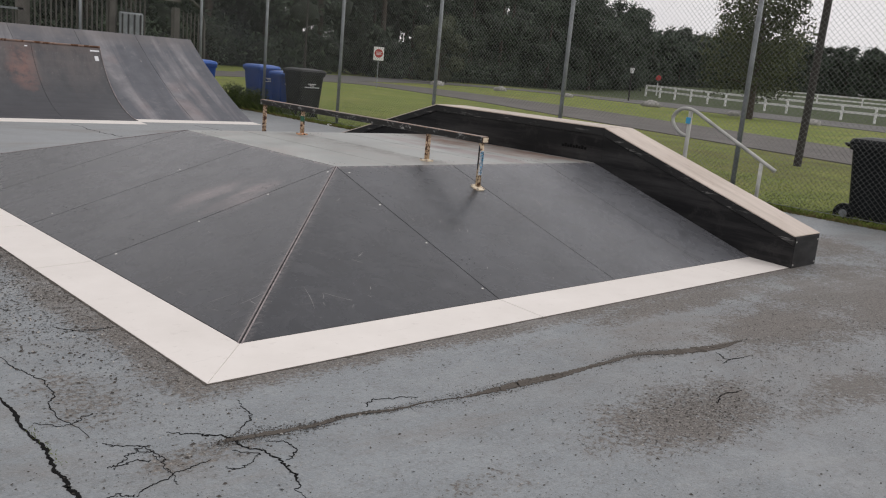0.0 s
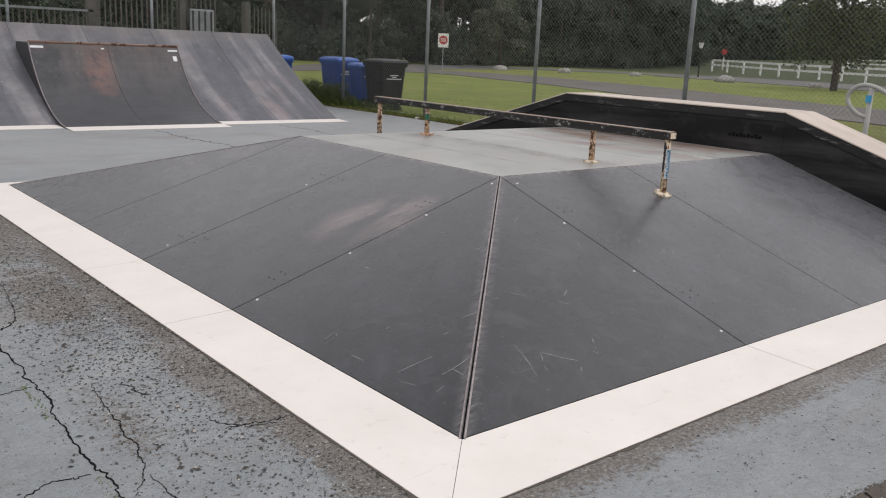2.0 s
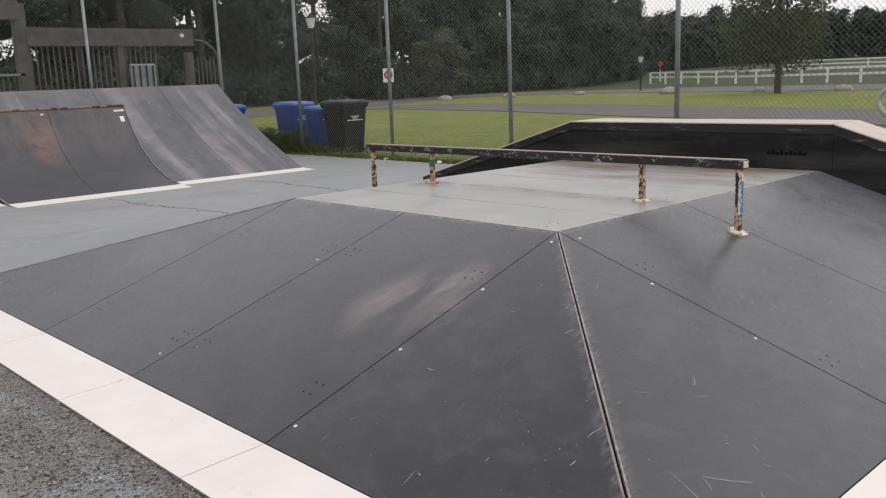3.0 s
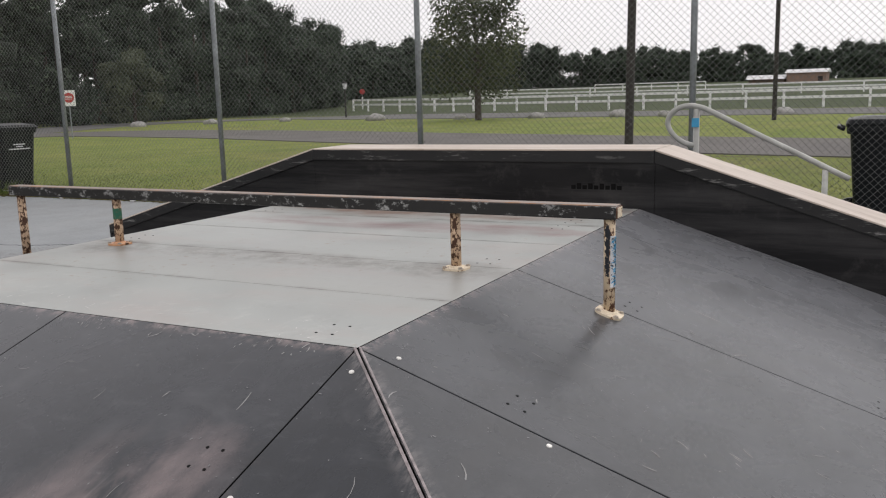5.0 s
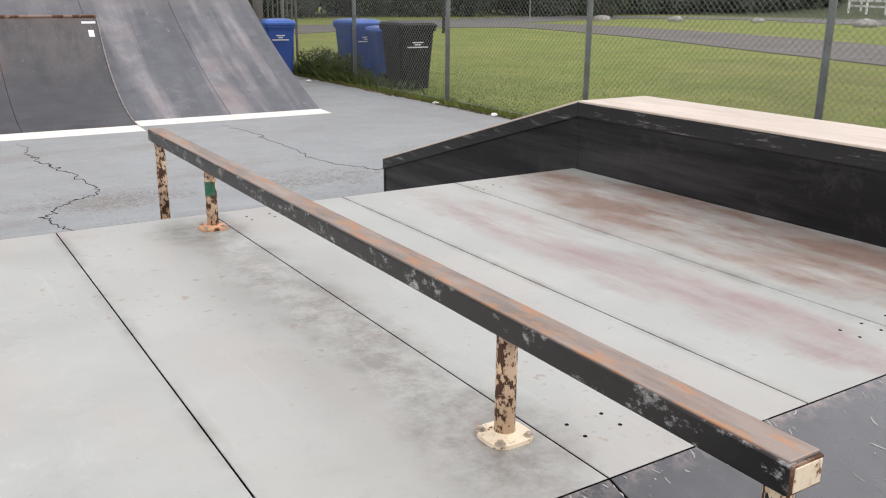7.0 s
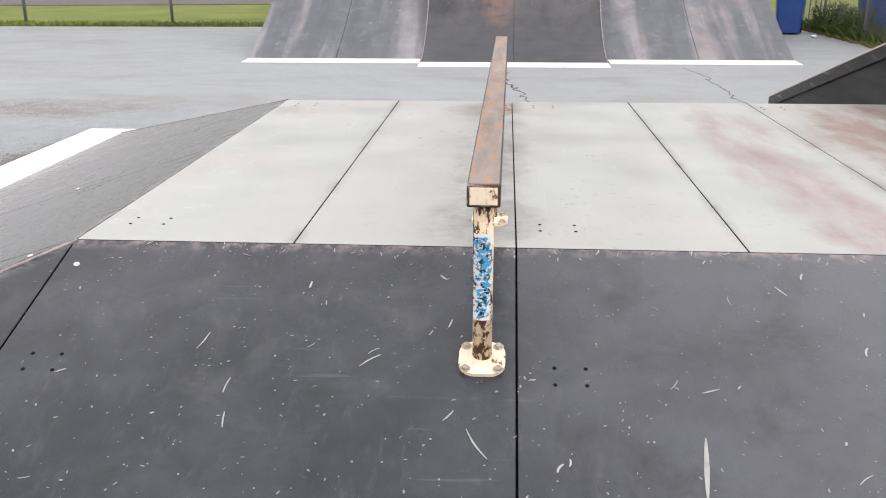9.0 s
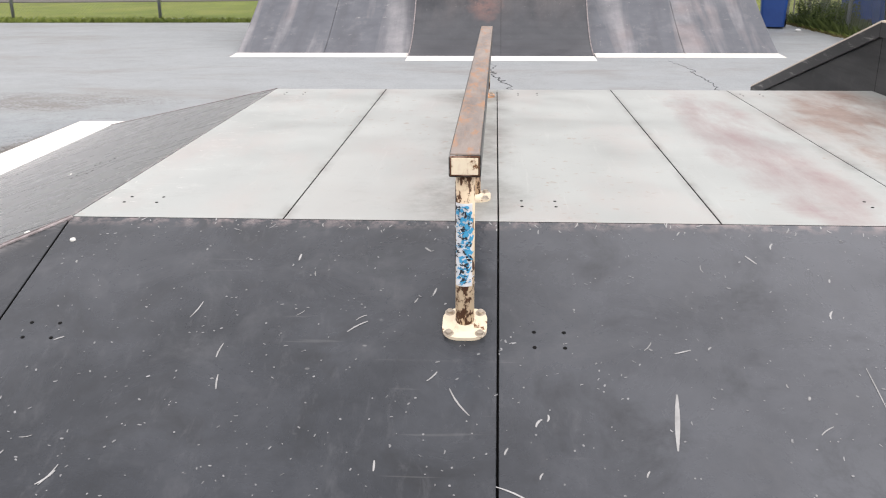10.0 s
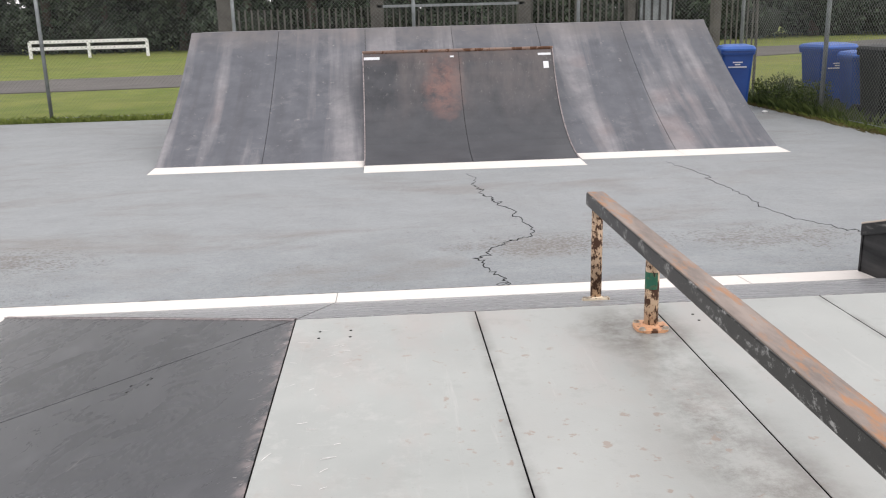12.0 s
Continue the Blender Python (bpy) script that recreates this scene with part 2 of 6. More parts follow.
def bank_material():
    """Older ramp sheet with pale cloudy runs down the slope."""
    a = Mat("bank_sheet", 0.5, spec=0.45)
    mid = a.noise(4, 6, 0.6)
    runs = a.noise(1.0, 5, 0.55, a.mapped(a.pos, (2.3, 0.22, 0.1)), 0.3)
    thin = a.noise(4.0, 5, 0.65, a.mapped(a.pos, (1.7, 0.3, 0.15)))
    cloudy = a.noise(2.4, 7, 0.68)
    spots = a.noise(11, 6, 0.72)
    c = a.mix(a.ramp(mid, 0.3, 0.7), (0.07, 0.075, 0.09), (0.125, 0.13, 0.147))
    c = a.mix(a.math("MULTIPLY", a.ramp(runs, 0.5, 0.64, 0, 0.8), a.ramp(cloudy, 0.3, 0.62, 0.25, 1.0)), c, (0.31, 0.297, 0.305))
    c = a.mix(a.ramp(cloudy, 0.56, 0.72, 0, 0.4), c, (0.25, 0.245, 0.255))
    c = a.mix(a.ramp(thin, 0.6, 0.74, 0, 0.15), c, (0.3, 0.28, 0.275))
    c = a.mix(a.ramp(runs, 0.42, 0.3, 0, 0.45), c, (0.055, 0.056, 0.066))
    red = a.math("MULTIPLY", a.ramp(runs, 0.5, 0.62), a.ramp(a.noise(0.7, 3), 0.52, 0.64))
    c = a.mix(a.math("MULTIPLY", red, 0.4), c, (0.22, 0.15, 0.14))
    c = a.mix(a.ramp(spots, 0.62, 0.7, 0, 0.5), c, (0.36, 0.345, 0.335))
    top = a.math("MULTIPLY", a.ramp(a.axis("Z"), 1.2, 1.45), a.ramp(mid, 0.35, 0.65, 0.3, 0.8))
    c = a.mix(top, c, (0.16, 0.145, 0.14))
    a.color(c)
    a.roughness(a.ramp(mid, 0.3, 0.7, 0.42, 0.6))
    a.bump(a.noise(120, 2), 0.12, 0.002)
    return a.m


def mini_material():
    """Black sheet of the small quarter pipe, scuffed with a rusty patch."""
    a = Mat("quarter_sheet", 0.45, spec=0.45)
    mid = a.noise(4, 6, 0.62)
    c = a.mix(a.ramp(mid, 0.3, 0.7), (0.032, 0.034, 0.04), (0.068, 0.07, 0.078))
    chips = a.noise(19, 6, 0.75, a.mapped(a.pos, (1, 0.6, 0.6)))
    high = a.ramp(a.axis("Z"), 0.35, 1.0, 0.15, 1.0)
    c = a.mix(a.math("MULTIPLY", a.ramp(chips, 0.6, 0.66, 0, 0.6), high), c, (0.23, 0.222, 0.215))
    red = a.math("MULTIPLY", a.near(4.93, 15.95, 0.3, 0.42), a.ramp(a.noise(6, 6, 0.7), 0.3, 0.55))
    c = a.mix(a.math("MULTIPLY", red, 0.75), c, (0.24, 0.12, 0.098))
    hazy = a.math("MULTIPLY", a.ramp(a.axis("Z"), 0.25, 0.9), a.ramp(a.noise(1.6, 6, 0.65, a.mapped(a.pos, (1.4, 0.4, 0.4))), 0.45, 0.65))
    c = a.mix(a.math("MULTIPLY", hazy, 0.5), c, (0.16, 0.135, 0.13))
    lip = a.math("MULTIPLY", a.ramp(a.axis("Z"), 1.02, 1.18), a.ramp(mid, 0.35, 0.6, 0.2, 0.9))
    c = a.mix(a.math("MULTIPLY", lip, 0.6), c, (0.16, 0.12, 0.11))
    a.color(c)
    a.roughness(a.ramp(mid, 0.3, 0.7, 0.36, 0.55))
    a.bump(a.noise(120, 2), 0.12, 0.002)
    return a.m


def deck_material():
    """Pale grey-green deck sheet with rusty and sooty stains."""
    a = Mat("deck_sheet", 0.4, spec=0.5)
    mid = a.noise(3, 6, 0.6)
    fine = a.noise(150, 2)
    c = a.mix(a.ramp(mid, 0.3, 0.7), (0.322, 0.34, 0.324), (0.41, 0.43, 0.41))
    tint = a.mix(a.ramp(a.random(), 0.2, 0.8, 0.0, 0.3), c, (0.48, 0.475, 0.45))
    long1 = a.noise(2.2, 6, 0.65, a.mapped(a.pos, (1.5, 0.45, 1)))
    rust = a.math("MULTIPLY", a.ramp(a.near(6.74, 6.55, 0.42, 1.5), 0.0, 0.55), a.ramp(long1, 0.4, 0.56))
    c = a.mix(a.math("MULTIPLY", rust, 0.95), tint, a.mix(a.noise(18, 5, 0.7), (0.13, 0.075, 0.055), (0.34, 0.235, 0.185)))
    mauve = a.math("MULTIPLY", a.ramp(a.near(6.06, 6.45, 0.2, 1.4), 0.0, 0.6), a.ramp(a.noise(2.4, 7, 0.7, a.mapped(a.pos, (1.6, 0.45, 1))), 0.38, 0.62))
    c = a.mix(a.math("MULTIPLY", mauve, 0.85), c, (0.27, 0.18, 0.178))
    soot = a.math("MULTIPLY", a.near(4.98, 6.4, 0.15, 1.5), a.ramp(a.noise(6.5, 9, 0.8), 0.42, 0.6))
    c = a.mix(a.math("MULTIPLY", soot, 0.75), c, (0.16, 0.155, 0.138))
    drops = a.math("MULTIPLY", a.ramp(a.noise(24, 3, 0.6), 0.64, 0.7), a.ramp(a.noise(1.1, 3), 0.5, 0.62))
    c = a.mix(a.math("MULTIPLY", drops, 0.65), c, (0.3, 0.22, 0.17))
    dust = a.math("MULTIPLY", a.near(3.95, 6.4, 0.4, 1.8), a.ramp(a.noise(9, 6, 0.75), 0.52, 0.66))
    c = a.mix(a.math("MULTIPLY", dust, 0.35), c, (0.6, 0.6, 0.57))
    # soot gathered along the joints of the sheets, and broad brown clouds
    patchy = a.ramp(a.noise(3.2, 7, 0.72), 0.42, 0.66)
    for jx, wide in ((5.08, 0.09), (4.472, 0.035), (5.694, 0.03), (6.312, 0.06)):
        near = a.ramp(a.math("ABSOLUTE", a.math("SUBTRACT", a.axis("X"), jx), 0), wide, 0.0)
        c = a.mix(a.math("MULTIPLY", a.math("MULTIPLY", near, patchy), 0.75), c, (0.13, 0.12, 0.108))
    c = a.mix(a.ramp(a.noise(1.1, 6, 0.68, a.mapped(a.pos, (1, 0.6, 1), (0, 0, 15))), 0.52, 0.7, 0, 0.22), c, (0.36, 0.31, 0.28))
    blush = a.noise(1.7, 6, 0.68, a.mapped(a.pos, (1.2, 0.5, 1), (0, 0, 6), (7, 3, 0)))
    c = a.mix(a.ramp(blush, 0.5, 0.7, 0, 0.34), c, (0.44, 0.34, 0.31))
    c = a.mix(a.ramp(a.noise(7, 8, 0.75), 0.56, 0.72, 0, 0.3), c, (0.24, 0.24, 0.222))
    scrape = a.noise(1.0, 6, 0.75, a.mapped(a.pos, (30, 2.2, 1), (0, 0, 14)), 0.3)
    c = a.mix(a.ramp(scrape, 0.6, 0.74, 0, 0.3), c, (0.58, 0.58, 0.55))
    for fx, fy in ((5.0, 5.58), (5.0, 7.54)):
        c = a.mix(a.math("MULTIPLY", a.near(fx - 0.03, fy, 0.22, 0.26), a.ramp(a.noise(9, 7, 0.75), 0.38, 0.62, 0, 0.8)), c, (0.14, 0.125, 0.105))
    tiny = a.ramp(a.noise(60, 4, 0.7), 0.66, 0.72, 0, 0.5)
    c = a.mix(tiny, c, (0.18, 0.14, 0.11))
    sc = scratches(a)
    c = a.mix(a.math("MULTIPLY", sc, 0.1), c, (0.62, 0.6, 0.57))
    a.color(c)
    a.roughness(a.ramp(mid, 0.3, 0.7, 0.3, 0.48))
    a.bump(fine, 0.1, 0.002)
    return a.m


def rusty_paint(name, paint, amount, rust=(0.13, 0.055, 0.025), scale=22.0, rough=0.5):
    a = Mat(name, rough, spec=0.5)
    n = a.noise(scale, 6, 0.68, a.mapped(a.pos, (1, 1, 0.6)))
    wide = a.noise(scale * 0.25, 3)
    f = a.math("ADD", n, a.math("MULTIPLY", a.math("SUBTRACT", wide, 0.5), 0.5))
    m = a.ramp(f, 0.62 - amount, 0.66 - amount)
    halo = a.ramp(f, 0.52 - amount, 0.64 - amount, 0, 0.55)
    c = a.mix(halo, paint, tuple(0.6 * p + 0.4 * r for p, r in zip(paint, (0.45, 0.2, 0.08))))
    c = a.mix(m, c, a.mix(a.noise(scale * 3, 3), tuple(0.4 * r for r in rust), rust))
    a.color(c)
    a.roughness(a.ramp(m, 0, 1, rough, 0.85))
    a.bump(m, 0.4, 0.0015)
    return a.m


def rail_top_material():
    a = Mat("rail_worn_steel", 0.45, metal=0.35)
    n = a.noise(3.0, 6, 0.7, a.mapped(a.pos, (6, 1.0, 1)))
    c = a.mix(a.ramp(n, 0.35, 0.65), (0.18, 0.145, 0.125), (0.35, 0.285, 0.245))
    c = a.mix(a.ramp(a.noise(5, 6, 0.7, a.mapped(a.pos, (5, 1.2, 1), (0, 0, 0), (4, 2, 0))), 0.51, 0.62, 0, 0.85), c, (0.42, 0.2, 0.085))
    a.color(c)
    a.bump(a.noise(60, 4), 0.2, 0.002)
    return a.m


def rail_side_material():
    a = Mat("rail_black_paint", 0.4)
    n = a.noise(17, 7, 0.76, a.mapped(a.pos, (1, 0.8, 1.3)))
    k = a.noise(1.6, 3)
    m = a.math("MULTIPLY", a.ramp(n, 0.555, 0.63), a.ramp(k, 0.36, 0.52))
    c = a.mix(a.noise(30, 3), (0.007, 0.0065, 0.0065), (0.02, 0.018, 0.017))
    a.color(a.mix(m, c, a.mix(a.noise(40, 3), (0.2, 0.2, 0.2), (0.5, 0.5, 0.48))))
    a.roughness(a.ramp(m, 0, 1, 0.35, 0.7))
    a.bump(n, 0.25, 0.002)
    return a.m


def ledge_band_material():
    a = Mat("ledge_band", 0.38, spec=0.3)
    n = a.noise(14, 6, 0.78, a.mapped(a.pos, (1, 0.3, 2.2)))
    k = a.noise(1.3, 3)
    m = a.math("MULTIPLY", a.ramp(n, 0.56, 0.66), a.ramp(k, 0.32, 0.55))
    c = a.mix(a.noise(6, 4), (0.009, 0.011, 0.012), (0.03, 0.028, 0.028))
    a.color(a.mix(a.math("MULTIPLY", m, 0.7), c, (0.3, 0.292, 0.28)))
    a.bump(n, 0.3, 0.003)
    return a.m


def ledge_face_material():
    a = Mat("ledge_face", 0.4, spec=0.2)
    n = a.noise(3, 6, 0.65, a.mapped(a.pos, (1, 0.5, 1.5)))
    c = a.mix(a.ramp(n, 0.3, 0.7), (0.006, 0.006, 0.007), (0.015, 0.0147, 0.0155))
    grime = a.math("MULTIPLY", a.ramp(a.noise(2, 6, 0.65, a.mapped(a.pos, (1, 0.3, 4))), 0.45, 0.68), 0.8)
    c = a.mix(grime, c, (0.055, 0.054, 0.054))
    dust = a.math("MULTIPLY", a.ramp(a.noise(5, 7, 0.75), 0.54, 0.7), 0.5)
    c = a.mix(dust, c, (0.06, 0.058, 0.056))
    a.color(c)
    a.roughness(a.ramp(n, 0.3, 0.7, 0.3, 0.45))
    a.bump(a.math("ADD", a.noise(90, 3), a.math("MULTIPLY", a.noise(3, 2), 3.0)), 0.1, 0.003)
    return a.m


def ledge_top_material():
    a = Mat("ledge_top_steel", 0.42)
    n = a.noise(2.5, 6, 0.65, a.mapped(a.pos, (3, 0.5, 1)))
    # tan steel lightened to cream, with the sky's sheen in the colour
    c = a.mix(a.ramp(n, 0.3, 0.7), (0.48, 0.4, 0.33), (0.66, 0.57, 0.49))
    c = a.mix(a.ramp(a.noise(8, 5, 0.7, a.mapped(a.pos, (3, 0.5, 1))), 0.58, 0.7, 0, 0.6), c, (0.36, 0.24, 0.17))
    a.color(c)
    a.bump(a.noise(80, 3), 0.1, 0.002)
    return a.m


def strip_material():
    a = Mat("threshold_paint", 0.5)
    n = a.noise(2.2, 6, 0.65)
    c = a.mix(a.ramp(n, 0.3, 0.7), (0.77, 0.725, 0.675), (0.85, 0.805, 0.755))
    dirt = a.ramp(a.noise(14, 6, 0.7), 0.6, 0.74, 0, 0.35)
    c = a.mix(dirt, c, (0.42, 0.37, 0.33))
    c = a.mix(a.math("MULTIPLY", scratches(a), 0.12), c, (0.3, 0.27, 0.25))
    a.color(c)
    a.bump(a.noise(70, 3), 0.12, 0.002)
    return a.m


def grass_material():
    a = Mat("grass", 0.85, spec=0.2)
    big = a.noise(0.09, 5, 0.6)
    mid = a.noise(1.1, 6, 0.65)
    fine = a.noise(34, 4, 0.7)
    c = a.mix(a.ramp(mid, 0.3, 0.7), (0.165, 0.22, 0.042), (0.265, 0.31, 0.078))
    c = a.mix(a.ramp(big, 0.48, 0.68, 0, 0.6), c, (0.23, 0.205, 0.08))
    c = a.mix(a.ramp(fine, 0.3, 0.7, 0.0, 0.35), c, (0.1, 0.14, 0.028))
    c = a.mix(a.ramp(a.noise(0.38, 6, 0.7), 0.42, 0.66, 0, 0.5), c, (0.33, 0.33, 0.1))
    c = a.mix(a.ramp(a.noise(0.8, 5, 0.7, a.mapped(a.pos, (1, 1, 1), (0, 0, 0), (9, 4, 0))), 0.5, 0.7, 0, 0.4), c, (0.11, 0.16, 0.035))
    bare = a.math("MULTIPLY", a.near(19.0, 10.0, 7.5, 8.0), a.ramp(a.noise(0.7, 6, 0.65, a.mapped(a.pos, (1.6, 0.5, 1), (0, 0, 12))), 0.36, 0.6))
    c = a.mix(a.math("MULTIPLY", bare, 0.6), c, (0.15, 0.115, 0.06))
    # the hay fields beyond the white fence are duller
    c = a.mix(a.ramp(a.axis("X"), 60, 68, 0, 0.85), c, (0.04, 0.054, 0.034))
    a.color(c)
    a.bump(a.math("ADD", fine, mid), 0.9, 0.05)
    return a.m


def leaf_material(name, dark, light, back=0.12):
    a = Mat(name, 0.65, spec=0.25)
    c = a.mix(a.island(), dark, light)
    c = a.mix(a.ramp(a.noise(0.35, 3), 0.35, 0.65, 0, 0.6), c, tuple(0.5 * v for v in dark))
    a.color(c)
    return a.m


def asphalt_material(name, rgb):
    a = Mat(name, 0.85, spec=0.3)
    n = a.noise(0.5, 5, 0.6)
    g = a.noise(30, 4, 0.7)
    c = a.mix(a.ramp(n, 0.3, 0.7), tuple(0.8 * v for v in rgb), tuple(1.2 * v for v in rgb))
    a.color(a.mix(a.ramp(g, 0.3, 0.7, 0, 0.4), c, tuple(0.55 * v for v in rgb)))
    a.bump(g, 0.4, 0.02)
    return a.m


COURT = court_material()
RAMP, BANK, MINI, DECK = ramp_material(), bank_material(), mini_material(), deck_material()
STRIP = strip_material()
CREAM = rusty_paint("cream_rusty_paint", (0.74, 0.6, 0.42), 0.085, scale=75)
CREAM_CLEAN = rusty_paint("cream_plate_paint", (0.8, 0.69, 0.52), 0.035, rust=(0.26, 0.12, 0.05), scale=60)
RUSTY = rusty_paint("flaking_rusty_paint", (0.6, 0.44, 0.3), 0.125, rust=(0.1, 0.045, 0.024), scale=85)
ORANGE = rusty_paint("rust_stained_plate", (0.66, 0.36, 0.2), 0.06, scale=24)
RAIL_TOP, RAIL_SIDE = rail_top_material(), rail_side_material()
BAND, FACE, TOP = ledge_band_material(), ledge_face_material(), ledge_top_material()
GAP = plain("dark_gap", (0.006, 0.006, 0.006), 0.9, bump=0.0, spec=0.15)
BODY = plain("ramp_body", (0.03, 0.03, 0.032), 0.6)
SCREW = plain("zinc_screw", (0.75, 0.74, 0.7), 0.35, 0.3)
BOLT = plain("tarnished_bolt", (0.42, 0.36, 0.29), 0.4, 0.4, vary=0.5, scale=60)
HIPEDGE = plain("worn_hip_edge", (0.3, 0.26, 0.26), 0.5, vary=0.5, scale=30)
COPING = rusty_paint("coping_steel", (0.2, 0.14, 0.115), 0.1, scale=10)
GALV = plain("galvanised_steel", (0.3, 0.32, 0.33), 0.5, 0.55)
WIRE = plain("chain_link_wire", (0.14, 0.146, 0.14), 0.55, 0.0)
PIPE = plain("handrail_paint", (0.45, 0.45, 0.42), 0.4, 0.1)
BLUE = plain("blue_plastic", (0.022, 0.075, 0.3), 0.42, vary=0.15, scale=3)
BLUE_LID = plain("blue_lid_plastic", (0.04, 0.13, 0.46), 0.4, vary=0.15, scale=3)
BLACK = plain("black_plastic", (0.006, 0.0072, 0.0088), 0.4, vary=0.2, scale=3, spec=0.25)
WHITE = plain("white_vinyl", (0.85, 0.85, 0.84), 0.45, vary=0.06)
STICKER = plain("sticker_white", (0.75, 0.76, 0.78), 0.35, vary=0.1)
STICKER_BLUE = plain("sticker_blue", (0.06, 0.36, 0.62), 0.35, vary=0.15)
STICKER_BLACK = plain("sticker_black", (0.015, 0.017, 0.025), 0.35, vary=0.1)
GREEN = rusty_paint("sticker_green", (0.012, 0.12, 0.07), 0.05, rust=(0.02, 0.02, 0.02), scale=70)
SIGNRED = plain("sign_red", (0.5, 0.05, 0.045), 0.4, vary=0.1)
GRASS = grass_material()
PATH_M = asphalt_material("path_asphalt", (0.155, 0.144, 0.135))
LOT = asphalt_material("lot_asphalt", (0.16, 0.155, 0.15))
TIMBER = plain("weathered_timber", (0.11, 0.102, 0.092), 0.8, vary=0.35, scale=5)
DARKWOOD = plain("creosote_pole", (0.035, 0.03, 0.028), 0.8, vary=0.3)
BARK = plain("bark", (0.07, 0.055, 0.045), 0.9, vary=0.4, scale=9, bump=0.6)
LEAF = leaf_material("woodland_leaf", (0.032, 0.05, 0.034), (0.11, 0.143, 0.096))
LEAF_PALE = leaf_material("pale_leaf", (0.06, 0.075, 0.045), (0.14, 0.155, 0.1))
LEAF_NEAR = leaf_material("lawn_tree_leaf", (0.05, 0.064, 0.03), (0.13, 0.145, 0.07))
# near-black green: the shade inside the crowns, as a colour
CORE = plain("crown_shade", (0.022, 0.029, 0.019), 0.9, vary=0.5, scale=1.2, bump=0.8)
BLADE = leaf_material("grass_blade", (0.125, 0.175, 0.03), (0.27, 0.31, 0.08))
WEED = leaf_material("weed_leaf", (0.045, 0.07, 0.018), (0.13, 0.165, 0.05))
DRY = leaf_material("dry_blade", (0.11, 0.1, 0.035), (0.25, 0.2, 0.09))
STONE = plain("lawn_stone", (0.34, 0.33, 0.31), 0.85, vary=0.3, scale=4, bump=0.5)
DEBRIS = asphalt_material("crack_debris", (0.115, 0.1, 0.085))
BARN = plain("barn_siding", (0.27, 0.18, 0.135), 0.8, vary=0.15, scale=2)
ROOF = plain("metal_roof", (0.6, 0.6, 0.6), 0.5, 0.2, vary=0.1)


# ---- mesh helpers ----
def mesh_ob(name, bm, material, parent=None, label="", smooth=False):
    me = bpy.data.meshes.new(name)
    bmesh.ops.recalc_face_normals(bm, faces=bm.faces[:])
    if smooth:
        for f in bm.faces:
            f.smooth = True
    bm.to_mesh(me)
    bm.free()
    for m in material if isinstance(material, (list, tuple)) else [material]:
        me.materials.append(m)
    ob = new(name, me)
    if parent is not None:
        ob.parent = parent
    if label:
        ob["label"] = label
    return ob


def part(name, bm, material, parent, label="", smooth=False):
    return mesh_ob(name, bm, material, parent, label, smooth)


def thing(name, at=(0, 0, 0), label="", category="", group="", kind="", turn=0.0):
    ob = new(name)
    ob.matrix_basis = pose(*at, 0, 0, turn)
    ob.empty_display_size = 0.2
    return tagged(ob, label, category, group, kind)


def box(x0, x1, y0, y1, z0, z1, bevel=0.0, bm=None):
    own = bm or bmesh.new()
    m = Matrix.Translation(((x0 + x1) / 2, (y0 + y1) / 2, (z0 + z1) / 2)) @ Matrix.Diagonal((x1 - x0, y1 - y0, z1 - z0, 1))
    made = bmesh.ops.create_cube(own, size=1, matrix=m)
    if bevel:
        edges = list({e for v in made["verts"] for e in v.link_edges})
        bmesh.ops.bevel(own, geom=edges, offset=bevel, segments=2, affect="EDGES", profile=0.5)
    return own


def rod(a, b, r0, r1=None, seg=12, bm=None, caps=True):
    own = bm or bmesh.new()
    a, b = Vector(a), Vector(b)
    q = (b - a).to_track_quat("Z", "Y").to_matrix().to_4x4()
    m = Matrix.Translation((a + b) / 2) @ q
    bmesh.ops.create_cone(own, cap_ends=caps, segments=seg, radius1=r0, radius2=r0 if r1 is None else r1, depth=(b - a).length, matrix=m)
    return own


def tube(points, r, seg=10):
    """A round pipe through points."""
    bm = bmesh.new()
    pts = [Vector(p) for p in points]
    rings = []
    side = None
    for i, p in enumerate(pts):
        d = (pts[min(i + 1, len(pts) - 1)] - pts[max(i - 1, 0)]).normalized()
        ref = side if side is not None else (Vector((1, 0, 0)) if abs(d.x) < 0.9 else Vector((0, 0, 1)))
        u = (ref - d * ref.dot(d)).normalized()
        side = u
        w = d.cross(u)
        rings.append([bm.verts.new(p + r * (math.cos(k * math.tau / seg) * u + math.sin(k * math.tau / seg) * w)) for k in range(seg)])
    for a, b in zip(rings, rings[1:]):
        for k in range(seg):
            bm.faces.new((a[k], a[(k + 1) % seg], b[(k + 1) % seg], b[k]))
    bm.faces.new(rings[0])
    bm.faces.new(rings[-1][::-1])
    return bm


def shrink(poly, d):
    """A convex flat polygon with every edge moved inwards by d."""
    pts = [Vector(p) for p in poly]
    n = (pts[1] - pts[0]).cross(pts[2] - pts[0]).normalized()
    out = []
    for i in range(len(pts)):
        e0 = (pts[i] - pts[i - 1]).normalized()
        e1 = (pts[(i + 1) % len(pts)] - pts[i]).normalized()
        k0, k1 = n.cross(e0), n.cross(e1)
        bis = (k0 + k1).normalized()
        out.append(pts[i] + bis * (d / max(0.2, bis.dot(k1))))
    return out


